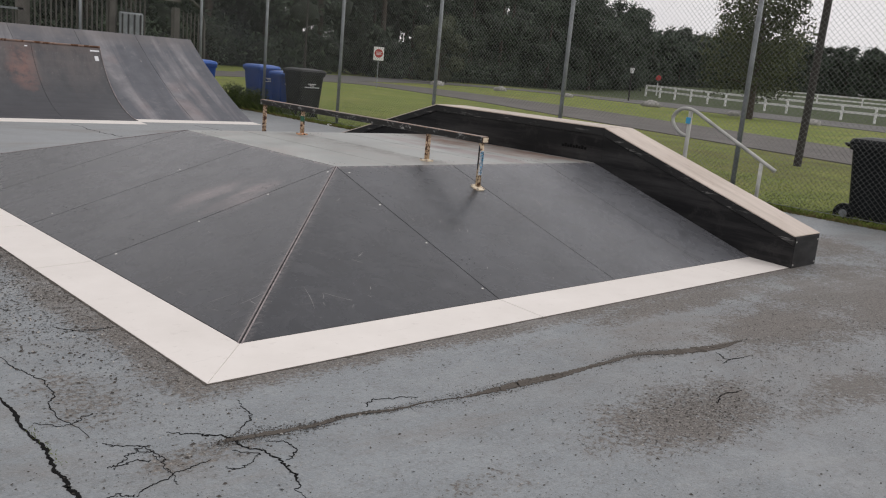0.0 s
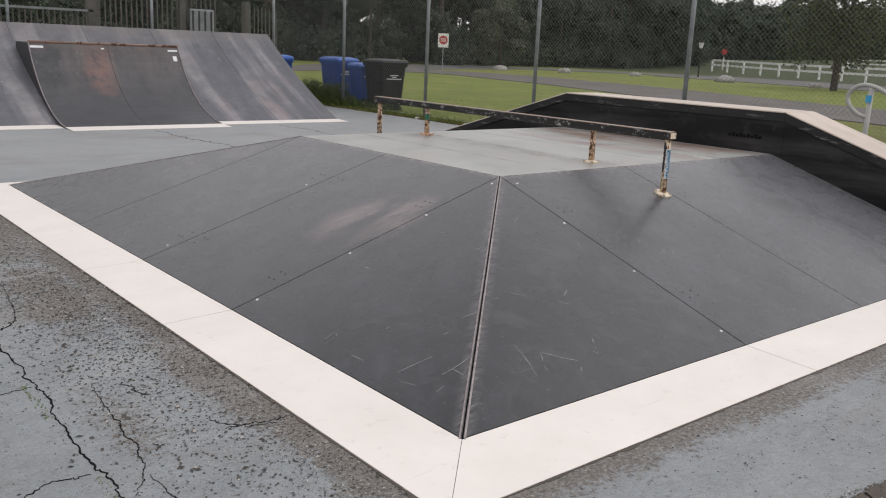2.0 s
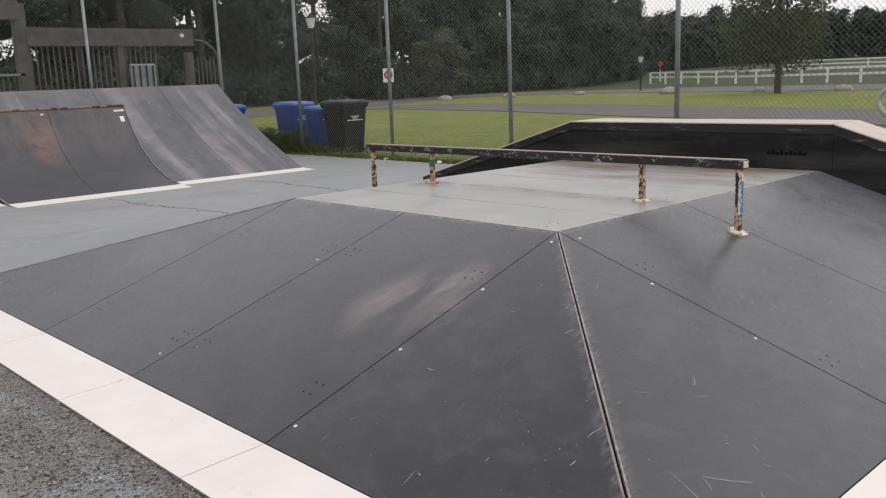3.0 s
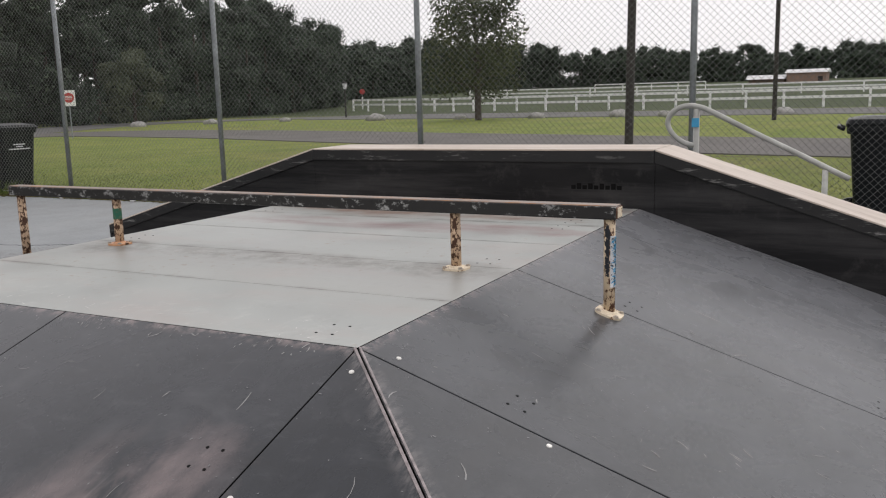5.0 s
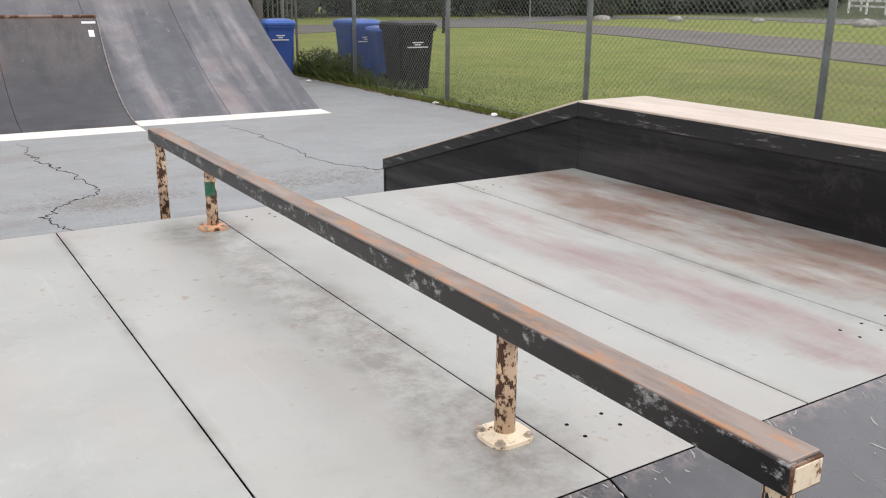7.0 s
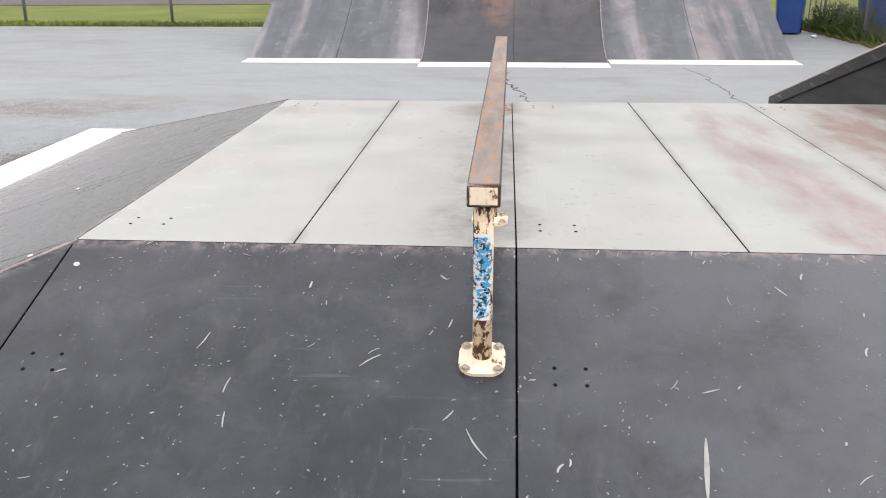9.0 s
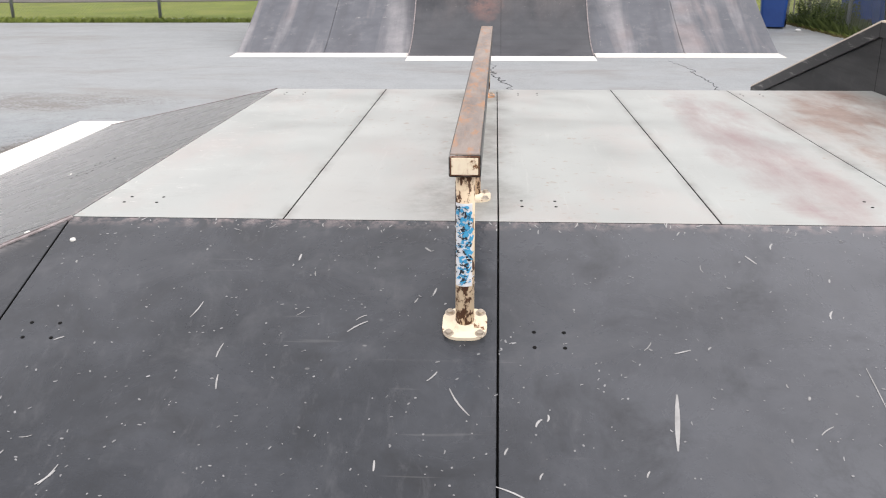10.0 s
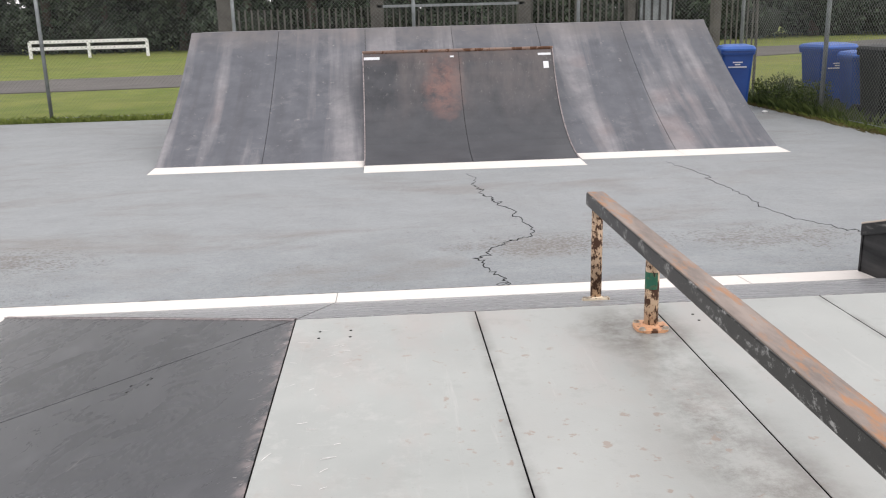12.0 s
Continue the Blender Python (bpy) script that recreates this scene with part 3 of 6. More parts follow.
def slab(poly, thick, gap=0.0022, bevel=0.0015, dark_edge=False):
    """A sheet with its top on the flat polygon (counter-clockwise seen from outside)."""
    pts = shrink(poly, gap)
    n = (pts[1] - pts[0]).cross(pts[2] - pts[0]).normalized()
    rim = shrink(pts, bevel)
    bm = bmesh.new()
    top = [bm.verts.new(p) for p in rim]
    mid = [bm.verts.new(p - n * bevel) for p in pts]
    low = [bm.verts.new(p - n * thick) for p in pts]
    bm.faces.new(top)
    bm.faces.new(low[::-1])
    for i in range(len(pts)):
        j = (i + 1) % len(pts)
        bm.faces.new((mid[i], mid[j], top[j], top[i]))
        side = bm.faces.new((low[i], low[j], mid[j], mid[i]))
        if dark_edge:
            side.material_index = 1
    return bm


def disc(at, normal, r, h=0.003, seg=10, bm=None):
    own = bm or bmesh.new()
    q = Vector(normal).to_track_quat("Z", "Y").to_matrix().to_4x4()
    bmesh.ops.create_cone(own, cap_ends=True, segments=seg, radius1=r, radius2=r * 0.85, depth=h, matrix=Matrix.Translation(Vector(at) + Vector(normal) * h * 0.5) @ q)
    return own


# ---- ground, court, paths ----
def lift(x, y):
    """Height of the land: flat round the court, rising to the far fields."""
    d = max(0.0, x - 78)
    return min(0.02 * d, 3.6)


def smooth_path(pts, n=14):
    out = []
    p = [Vector(q) for q in pts]
    p = [p[0] * 2 - p[1]] + p + [p[-1] * 2 - p[-2]]
    for i in range(1, len(p) - 2):
        for k in range(n):
            t = k / n
            out.append(0.5 * (2 * p[i] + (p[i + 1] - p[i - 1]) * t + (2 * p[i - 1] - 5 * p[i] + 4 * p[i + 1] - p[i + 2]) * t * t + (3 * p[i] - p[i - 1] - 3 * p[i + 1] + p[i + 2]) * t ** 3))
    out.append(p[-2])
    return out


def ribbon(pts, width, z, thick=0.03):
    bm = bmesh.new()
    rows = []
    for i, p in enumerate(pts):
        d = (pts[min(i + 1, len(pts) - 1)] - pts[max(i - 1, 0)]).normalized()
        k = Vector((-d.y, d.x)) * (width(i) if callable(width) else width) * 0.5
        zz = z + lift(p.x, p.y)
        rows.append([bm.verts.new((p.x + s * k.x, p.y + s * k.y, zz - low)) for s, low in ((1, thick), (1, 0), (-1, 0), (-1, thick))])
    for a, b in zip(rows, rows[1:]):
        for k in range(3):
            bm.faces.new((a[k], a[k + 1], b[k + 1], b[k]))
    return bm


def ground():
    bm = bmesh.new()
    xs = sorted({-900, -500, -300, -200, -140, *range(-100, 301, 10), 350, 420, 520, 700, 1000, 1500})
    ys = sorted({-900, -500, -300, -200, -140, *range(-100, 301, 10), 350, 420, 520, 700, 1000, 1500})
    grid = [[bm.verts.new((x, y, lift(x, y) - 0.04)) for y in ys] for x in xs]
    for i in range(len(xs) - 1):
        for j in range(len(ys) - 1):
            bm.faces.new((grid[i][j], grid[i + 1][j], grid[i + 1][j + 1], grid[i][j + 1]))
    return tagged(mesh_ob("ground", bm, GRASS, smooth=True), "mown green park lawn with dry yellowish patches", "lawn", kind="structure")


ground()
tagged(mesh_ob("pavement", box(-16, 10.55, -14, 20.55, -0.2, 0.0), COURT), "worn blue-grey painted asphalt skate court with cracks", "court", kind="structure")

near_path = smooth_path([Vector(p) for p in ((14, -34), (19, -14), (23.2, 4), (28, 18.5), (32, 30), (33, 41), (24, 43), (8, 35.5), (-6, 32), (-30, 32), (-60, 38))])
tagged(mesh_ob("road", ribbon(near_path, 6.2, -0.015), PATH_M), "grey asphalt park lane curving round the lawn", "road", kind="structure")
far_road = smooth_path([Vector(p) for p in ((54, -60), (55, -20), (56.5, 8), (58, 26), (60, 44), (50, 54), (33, 48), (28, 43))])
tagged(mesh_ob("road", ribbon(far_road, lambda i: 13.0 if i < 56 else 7.0, -0.012), LOT), "pale grey gravelly parking lane beyond the lawn strip", "road", kind="structure")


def crack(pts, width, seed, material, name, label, jag=0.02, z=0.002):
    """A jagged ribbon along a line on the court: broad wander, sharp kinks and pinched places."""
    rng = random.Random(seed)
    base = smooth_path([Vector(p) for p in pts], 22)
    line, drift = [], Vector((0, 0))
    for k, p in enumerate(base):
        drift = drift * 0.72 + Vector((rng.uniform(-1, 1), rng.uniform(-1, 1))) * jag * 0.8
        if rng.random() < 0.12:
            drift += Vector((rng.choice((-1, 1)), rng.choice((-1, 1)))) * jag * 1.1
        line.append(p + drift)
    thick, wide = 1.0, []
    for k in range(len(line)):
        thick = 0.8 * thick + 0.2 * rng.uniform(0.1, 2.0)
        taper = min(1.0, 6 * (k + 0.5) / len(line), 6 * (len(line) - k - 0.5) / len(line))
        wide.append(max(0.0012, width * thick * rng.uniform(0.6, 1.15) * taper))
    return tagged(mesh_ob(name, ribbon(line, lambda i: wide[i], z, 0.004), material), label, "crack", kind="structure")


crack(((1.2, 6.5), (1.1, 5.81), (0.96, 5.58), (0.95, 5.03), (0.94, 4.69), (0.91, 4.21), (0.92, 3.9), (0.91, 3.59)), 0.007, 1, GAP, "crack", "open dark crack in the court with moss", 0.007)
crack(((0.91, 3.62), (0.9, 3.27), (0.89, 3.0), (0.88, 2.82), (0.865, 2.65), (0.866, 2.5), (0.84, 2.2), (0.8, 1.4)), 0.014, 8, GAP, "crack", "open dark crack in the court with moss", 0.006)
crack(((1.3, 2.79), (1.38, 2.73), (1.47, 2.66), (1.48, 2.56), (1.52, 2.47), (1.52, 2.36), (1.5, 2.25), (1.45, 2.1)), 0.007, 2, GAP, "crack", "short dark crack in the court", 0.008)
crack(((5.05, 13.95), (5.04, 13.2), (5.07, 12.7), (5.18, 12.2), (5.28, 11.36), (5.0, 10.95), (4.78, 10.64), (4.87, 10.1), (4.92, 9.98)), 0.008, 3, GAP, "crack", "jagged crack across the court", 0.03)
crack(((7.28, 14.3), (7.34, 12.65), (7.38, 11.4), (7.6, 10.9), (7.75, 10.3)), 0.005, 4, GAP, "crack", "jagged crack across the court", 0.04)


def debris(pts, widths, seed):
    """Grit and dead leaves packed in a shallow fold of the court: a lens-shaped ragged strip."""
    rng = random.Random(seed)
    line = smooth_path([Vector(p) for p in pts], 30)
    n = len(line) - 1
    wide = []
    for i in range(n + 1):
        f = i / n * (len(widths) - 1)
        k = min(int(f), len(widths) - 2)
        wide.append(max(0.002, (widths[k] + (widths[k + 1] - widths[k]) * (f - k)) * rng.uniform(0.6, 1.2)))
    line = [p + Vector((0, rng.gauss(0, 0.003))) for p in line]
    tagged(mesh_ob("debris_line", ribbon(line, lambda i: wide[i], 0.0025, 0.002), DEBRIS), "brown line of grit and dead leaves", "debris", kind="structure")


debris(((1.44, 2.63), (1.6, 2.6), (1.81, 2.57), (1.98, 2.58), (2.18, 2.53), (2.36, 2.52), (2.52, 2.48)), (0.02, 0.035, 0.022, 0.028, 0.012, 0.006, 0.002), 5)
debris(((2.52, 2.48), (2.66, 2.47), (2.92, 2.46), (3.19, 2.44), (3.47, 2.44), (3.81, 2.43), (4.04, 2.35), (4.34, 2.28), (4.6, 2.27)), (0.006, 0.03, 0.07, 0.05, 0.024, 0.03, 0.07, 0.08, 0.01), 6)
for k, (pts, width) in enumerate((
        (((1.67, 2.94), (1.65, 2.81), (1.61, 2.74), (1.5, 2.66)), 0.003),
        (((1.57, 2.55), (1.63, 2.49), (1.61, 2.41), (1.55, 2.38)), 0.003),
        (((1.12, 4.8), (1.1, 4.45), (1.08, 4.17), (1.05, 4.0), (0.95, 3.82)), 0.004),
        (((0.6, 4.84), (0.76, 4.85), (0.93, 4.86)), 0.003),
        (((0.67, 3.99), (0.76, 4.04), (0.89, 4.03)), 0.003),
        (((1.04, 3.92), (1.05, 3.71), (1.1, 3.53), (1.08, 3.35), (1.02, 3.22), (1.05, 2.9)), 0.0035),
        (((2.09, 2.62), (2.17, 2.66), (2.27, 2.63), (2.35, 2.57)), 0.003),
        (((1.01, 2.41), (1.15, 2.48), (1.32, 2.52)), 0.003),
        (((4.26, 2.23), (4.21, 2.12), (4.39, 2.09)), 0.006),
        (((4.21, 2.12), (4.12, 2.1)), 0.004),
        (((3.55, 1.81), (3.65, 1.85), (3.82, 1.84)), 0.006))):
    crack(pts, width, 20 + k, GAP, "crack", "hairline crack in the court paint", 0.006)

rc = random.Random(88)
for k in range(10):
    cx, cy, turn = rc.uniform(0.98, 1.4), rc.uniform(2.3, 4.6), rc.uniform(0, math.tau)
    pts = [(cx, cy)]
    for _ in range(3):
        turn += rc.gauss(0, 0.6)
        step = rc.uniform(0.04, 0.12)
        pts.append((pts[-1][0] + step * math.cos(turn), pts[-1][1] + step * math.sin(turn)))
    if max(q[0] for q in pts) < 1.62:
        crack(pts, 0.0018, 90 + k, GAP, "crack", "hairline crack in the court paint", 0.007)

# ---- funbox ----
X0, X1 = 3.858, 7.10          # deck
Y0, Y1 = 5.34, 7.785
DZ = 0.60
BX, BY0, BY1 = 2.015, 3.522, 9.73   # foot of the ramps
FZ = 0.018
EDGEN = 0.225
EDGE = 0.365                  # threshold plates
SEAMX = (3.858, 5.08, 6.312, 7.10)
SEAMY = (5.34, 6.56, 7.785)

funbox = thing("funbox", (0, 0, 0), "dark funbox with pale deck, hipped corner and white threshold plates", "skate ramp")
south = lambda x, y: (x, y, FZ + (DZ - FZ) * (y - BY0) / (Y0 - BY0))
north = lambda x, y: (x, y, FZ + (DZ - FZ) * (BY1 - y) / (BY1 - Y1))
west = lambda x, y: (x, y, FZ + (DZ - FZ) * (x - BX) / (X0 - BX))


def funbox_body():
    bm = bmesh.new()
    d = 0.012
    low = [bm.verts.new(p) for p in ((BX, BY0, 0), (X1, BY0, 0), (X1, BY1, 0), (BX, BY1, 0))]
    top = [bm.verts.new(p) for p in ((X0, Y0, DZ - d), (X1, Y0, DZ - d), (X1, Y1, DZ - d), (X0, Y1, DZ - d))]
    foot = [bm.verts.new((v.co.x, v.co.y, 0.004)) for v in low]
    for i in range(4):
        j = (i + 1) % 4
        bm.faces.new((low[i], low[j], foot[j], foot[i]))
        bm.faces.new((foot[i], foot[j], top[j], top[i]))
    bm.faces.new(top)
    bm.faces.new(low[::-1])
    return bm


part("body", funbox_body(), GAP, funbox, "dark frame under the sheets")
T = 0.011
for a, b in zip((X0, 4.472, 5.08, 5.694, 6.312), (4.472, 5.08, 5.694, 6.312, X1)):
    part("deck_panel", slab([(a, Y0, DZ), (b, Y0, DZ), (b, Y1, DZ), (a, Y1, DZ)], T, 0.0021, dark_edge=True), [DECK, GAP], funbox, "pale grey-green deck sheet, stained")
for a, b in zip(SEAMX, SEAMX[1:]):
    part("ramp_panel", slab([south(a, BY0), south(b, BY0), south(b, Y0), south(a, Y0)], T, 0.0026, dark_edge=True), [RAMP, GAP], funbox)
    part("ramp_panel", slab([north(a, Y1), north(b, Y1), north(b, BY1), north(a, BY1)], T, 0.0026, dark_edge=True), [RAMP, GAP], funbox)
for a, b in zip(SEAMY, SEAMY[1:]):
    part("ramp_panel", slab([west(BX, b), west(BX, a), west(X0, a), west(X0, b)], T, 0.0026, dark_edge=True), [RAMP, GAP], funbox)
for quad in ([south(BX, BY0), south(X0, BY0), south(X0, Y0)], [west(BX, Y0), west(BX, BY0), west(X0, Y0)],
             [north(X0, Y1), north(X0, BY1), north(BX, BY1)], [west(BX, BY1), west(BX, Y1), west(X0, Y1)]):
    part("hip_panel", slab(quad, T, 0.0028, dark_edge=True), [RAMP, GAP], funbox)
for foot, head in (((BX, BY0, FZ), (X0, Y0, DZ)), ((BX, BY1, FZ), (X0, Y1, DZ))):
    f, h = Vector(foot), Vector(head)
    d = (h - f).normalized()
    s = d.cross(Vector((0, 0, 1))).normalized()
    for sign in (1, -1):
        bm = bmesh.new()
        off = s * sign
        drop = Vector((0, 0, -1))
        a = [f + off * 0.006, f + off * 0.013 + drop * 0.002, h + off * 0.011 + drop * 0.002, h + off * 0.004]
        v = [bm.verts.new(p + Vector((0, 0, 0.003))) for p in a] + [bm.verts.new(p - Vector((0, 0, 0.012))) for p in a]
        bm.faces.new(v[:4])
        bm.faces.new(v[4:][::-1])
        for i in range(4):
            bm.faces.new((v[i], v[(i + 1) % 4], v[4 + (i + 1) % 4], v[4 + i]))
        part("hip_edge", bm, HIPEDGE, funbox, "worn pinkish edge strip")

# threshold plates, mitred at the corners
for a, b in zip((3.860, 6.314), (6.310, 7.10)):
    part("threshold_plate", slab([(a, BY0 - EDGE, 0.004), (b, BY0 - EDGE, 0.004), (b, BY0, FZ), (a, BY0, FZ)], 0.004, 0.001, 0.001), STRIP, funbox, "off-white painted threshold plate")
    part("threshold_plate", slab([(a, BY1, FZ), (b, BY1, FZ), (b, BY1 + EDGEN, 0.004), (a, BY1 + EDGEN, 0.004)], 0.004, 0.001, 0.001), STRIP, funbox, "off-white painted threshold plate")
part("threshold_plate", slab([(BX - EDGE, BY0 - EDGE, 0.004), (3.856, BY0 - EDGE, 0.004), (3.856, BY0, FZ), (BX, BY0, FZ)], 0.004, 0.001, 0.001), STRIP, funbox, "off-white painted threshold plate")
part("threshold_plate", slab([(BX, BY1, FZ), (3.858, BY1, FZ), (3.858, BY1 + EDGEN, 0.004), (BX - EDGE, BY1 + EDGEN, 0.004)], 0.004, 0.001, 0.001), STRIP, funbox, "off-white painted threshold plate")
part("threshold_plate", slab([(BX - EDGE, BY0 - EDGE, 0.004), (BX, BY0, FZ), (BX, 5.338, FZ), (BX - EDGE, 5.338, 0.004)], 0.004, 0.001, 0.001), STRIP, funbox, "off-white painted threshold plate")
for a, b in ((5.342, 6.545), (6.549, 7.748)):
    part("threshold_plate", slab([(BX - EDGE, a, 0.004), (BX, a, FZ), (BX, b, FZ), (BX - EDGE, b, 0.004)], 0.004, 0.001, 0.001), STRIP, funbox, "off-white painted threshold plate")
part("threshold_plate", slab([(BX - EDGE, 7.752, 0.004), (BX, 7.752, FZ), (BX, BY1, FZ), (BX - EDGE, BY1 + EDGEN, 0.004)], 0.004, 0.001, 0.001), STRIP, funbox, "off-white painted threshold plate")

# dark ribbons along the outer edge of the plates, drawn for the shade beneath
for i, (a, b) in enumerate((((BX - EDGE - 0.004, BY0 - EDGE), (BX - EDGE - 0.004, BY1 + EDGEN)), ((BX - EDGE, BY0 - EDGE - 0.004), (X1, BY0 - EDGE - 0.004)), ((BX - EDGE, BY1 + EDGEN + 0.004), (X1, BY1 + EDGEN + 0.004)))):
    line = [Vector(a) + (Vector(b) - Vector(a)) * k / 160 for k in range(161)]
    rg2 = random.Random(70 + i)
    shade_wide = [0.004 + 0.03 * rg2.random() ** 2.5 for _ in line]
    tagged(mesh_ob("grime_line", ribbon(line, lambda k: shade_wide[k], 0.0022, 0.002), DEBRIS), "dark ribbon drawn as the shade under the threshold plate edge", "grime", kind="structure")

# screws and screw holes
NS = Vector((0, -(DZ - FZ), Y0 - BY0)).normalized()
NW = Vector((-(DZ - FZ), 0, X0 - BX)).normalized()
for k in (0.06, 0.33, 0.62, 0.93):
    y = Y0 + (BY0 - Y0) * k
    part("screw", disc(south(3.858 - 0.03 * (k > 0.1) + 0.05 * (k < 0.1), y), NS, 0.0085), SCREW, funbox, "bright zinc screw head")
    x = X0 + (BX - X0) * k
    part("screw", disc(west(x, 5.34 - 0.03 - 0.02 * (k < 0.1)), NW, 0.0085), SCREW, funbox, "bright zinc screw head")
for k in (0.35, 0.9):
    x = X0 + (BX - X0) * k
    part("screw", disc(west(x, 6.62), NW, 0.008), SCREW, funbox, "bright zinc screw head")


def holes(cx, cy, at, normal, dx=0.035, dy=0.025):
    for i in (-1, 1):
        for j in (-1, 1):
            part("screw_hole", disc(at(cx + i * dx, cy + j * dy), normal, 0.0052, 0.0012, 8), GAP, funbox)


flat = lambda x, y: (x, y, DZ)
UP = Vector((0, 0, 1))
for cx in (3.72, 3.98, 5.2, 6.42):
    for cy in (3.95, 4.88):
        if cx > 3.8:
            holes(cx, cy, south, NS)
for cy in (5.47, 6.45, 6.68, 7.66):
    for cx in (2.35, 3.35):
        holes(cx, cy, west, NW)
for cx, cy in ((4.0, 5.52), (5.2, 5.52), (6.22, 5.55), (6.44, 5.55), (4.0, 7.62), (5.24, 7.62), (6.4, 7.62)):
    holes(cx, cy, flat, UP, 0.05, 0.03)

# ---- grind ledge beside the funbox ----
ledge = thing("grind_ledge", (0, 0, 0), "black grind ledge with worn top paled for sheen, sloped ends", "skate ledge")
LX0, LX1 = 7.062, 7.53
PROFILE = ((3.14, 0.285), (5.245, 0.968), (7.75, 0.968), (9.92, 0.318))


def along(profile, x0, x1, top, low, bottom=None):
    """A solid that follows the ledge's line between two heights below it."""
    bm = bmesh.new()
    rings = []
    for y, z in profile:
        zb = z - low if bottom is None else bottom
        rings.append([bm.verts.new(p) for p in ((x0, y, z - top), (x1, y, z - top), (x1, y, zb), (x0, y, zb))])
    for a, b in zip(rings, rings[1:]):
        for i in range(4):
            bm.faces.new((a[i], a[(i + 1) % 4], b[(i + 1) % 4], b[i]))
    bm.faces.new(rings[0])
    bm.faces.new(rings[-1][::-1])
    bmesh.ops.bevel(bm, geom=bm.edges[:], offset=0.004, segments=2, affect="EDGES", profile=0.5)
    return bm


for i, (p, q) in enumerate(zip(PROFILE, PROFILE[1:])):
    pieces = (p, q)
    part("side_panel", along(pieces, LX0 + 0.012, LX1 - 0.012, 0.06, 0, 0.0), FACE, ledge, "dark smooth side sheet")
    part("edge_band", along(pieces, LX0 - 0.006, LX0 + 0.05, 0.006, 0.085), BAND, ledge, "scraped black steel edge band")
    part("edge_band", along(pieces, LX1 - 0.05, LX1 + 0.006, 0.006, 0.085), BAND, ledge, "scraped black steel edge band")
    lean = (q[1] - p[1]) / (q[0] - p[0])
    cut = ((p[0] + 0.004 * (i > 0), p[1] + 0.004 * lean * (i > 0)), (q[0] - 0.004 * (i < 2), q[1] - 0.004 * lean * (i < 2)))
    part("top_plate", along(cut, LX0 - 0.008, LX1 + 0.008, 0.0, 0.012), TOP, ledge, "worn tan top plate, paled for sky sheen")
part("end_cap", box(LX0 + 0.006, LX1 - 0.006, 3.134, 3.15, 0.002, 0.27, 0.003), FACE, ledge, "dark end panel")
part("end_cap", box(LX0 + 0.006, LX1 - 0.006, 9.91, 9.93, 0.002, 0.3, 0.003), FACE, ledge, "dark end panel")
for x, z in ((LX0 + 0.03, 0.03), (LX0 + 0.03, 0.23), (LX1 - 0.03, 0.03), (LX1 - 0.03, 0.23)):
    part("screw", disc((x, 3.134, z), (0, -1, 0), 0.008), SCREW, ledge)
# embossed mark on the face, drawn as plain strokes
for k in range(9):
    y = 5.76 - k * 0.037
    bm = box(LX0 + 0.008, LX0 + 0.013, y - 0.014, y + 0.014, 0.715 - 0.0, 0.74 + 0.012 * (k % 2))
    part("mark", bm, GAP, ledge, "black stencilled maker mark stroke")

# ---- flat grind rail on four posts ----
rail = thing("grind_rail", (5.001, 4.92, 0), "rusty black square flat rail on cream posts", "grind rail", turn=-0.28)
RX, RZ = 5.003, 0.893


def local(bm, at=(5.003, 4.92, 0)):
    bmesh.ops.translate(bm, verts=bm.verts[:], vec=-Vector(at))
    return bm


RW, RH = 0.036, 0.054
part("tube", local(box(RX - RW, RX + RW, 4.888, 8.335, RZ - RH, RZ - 0.003, 0.004)), RAIL_SIDE, rail, "black painted tube with white scuffs")
part("worn_top", local(box(RX - RW + 0.003, RX + RW - 0.003, 4.89, 8.333, RZ - 0.006, RZ, 0.002)), RAIL_TOP, rail, "bare rusty brown top")
cap = part("end_cap", local(box(RX - RW + 0.003, RX + RW - 0.003, 4.884, 4.889, RZ - RH + 0.004, RZ - 0.005, 0.001)), COPING, rail, "cream end cap with rusty rim")
part("plate", local(box(RX - RW + 0.0065, RX + RW - 0.0065, 4.882, 4.8845, RZ - RH + 0.0075, RZ - 0.0085, 0.001)), CREAM_CLEAN, cap, "cream paint left on the cap")
cap = part("end_cap", local(box(RX - RW + 0.003, RX + RW - 0.003, 8.334, 8.339, RZ - RH + 0.004, RZ - 0.005, 0.001)), COPING, rail, "cream end cap with rusty rim")
part("plate", local(box(RX - RW + 0.0065, RX + RW - 0.0065, 8.3385, 8.341, RZ - RH + 0.0075, RZ - 0.0085, 0.001)), CREAM_CLEAN, cap, "cream paint left on the cap")


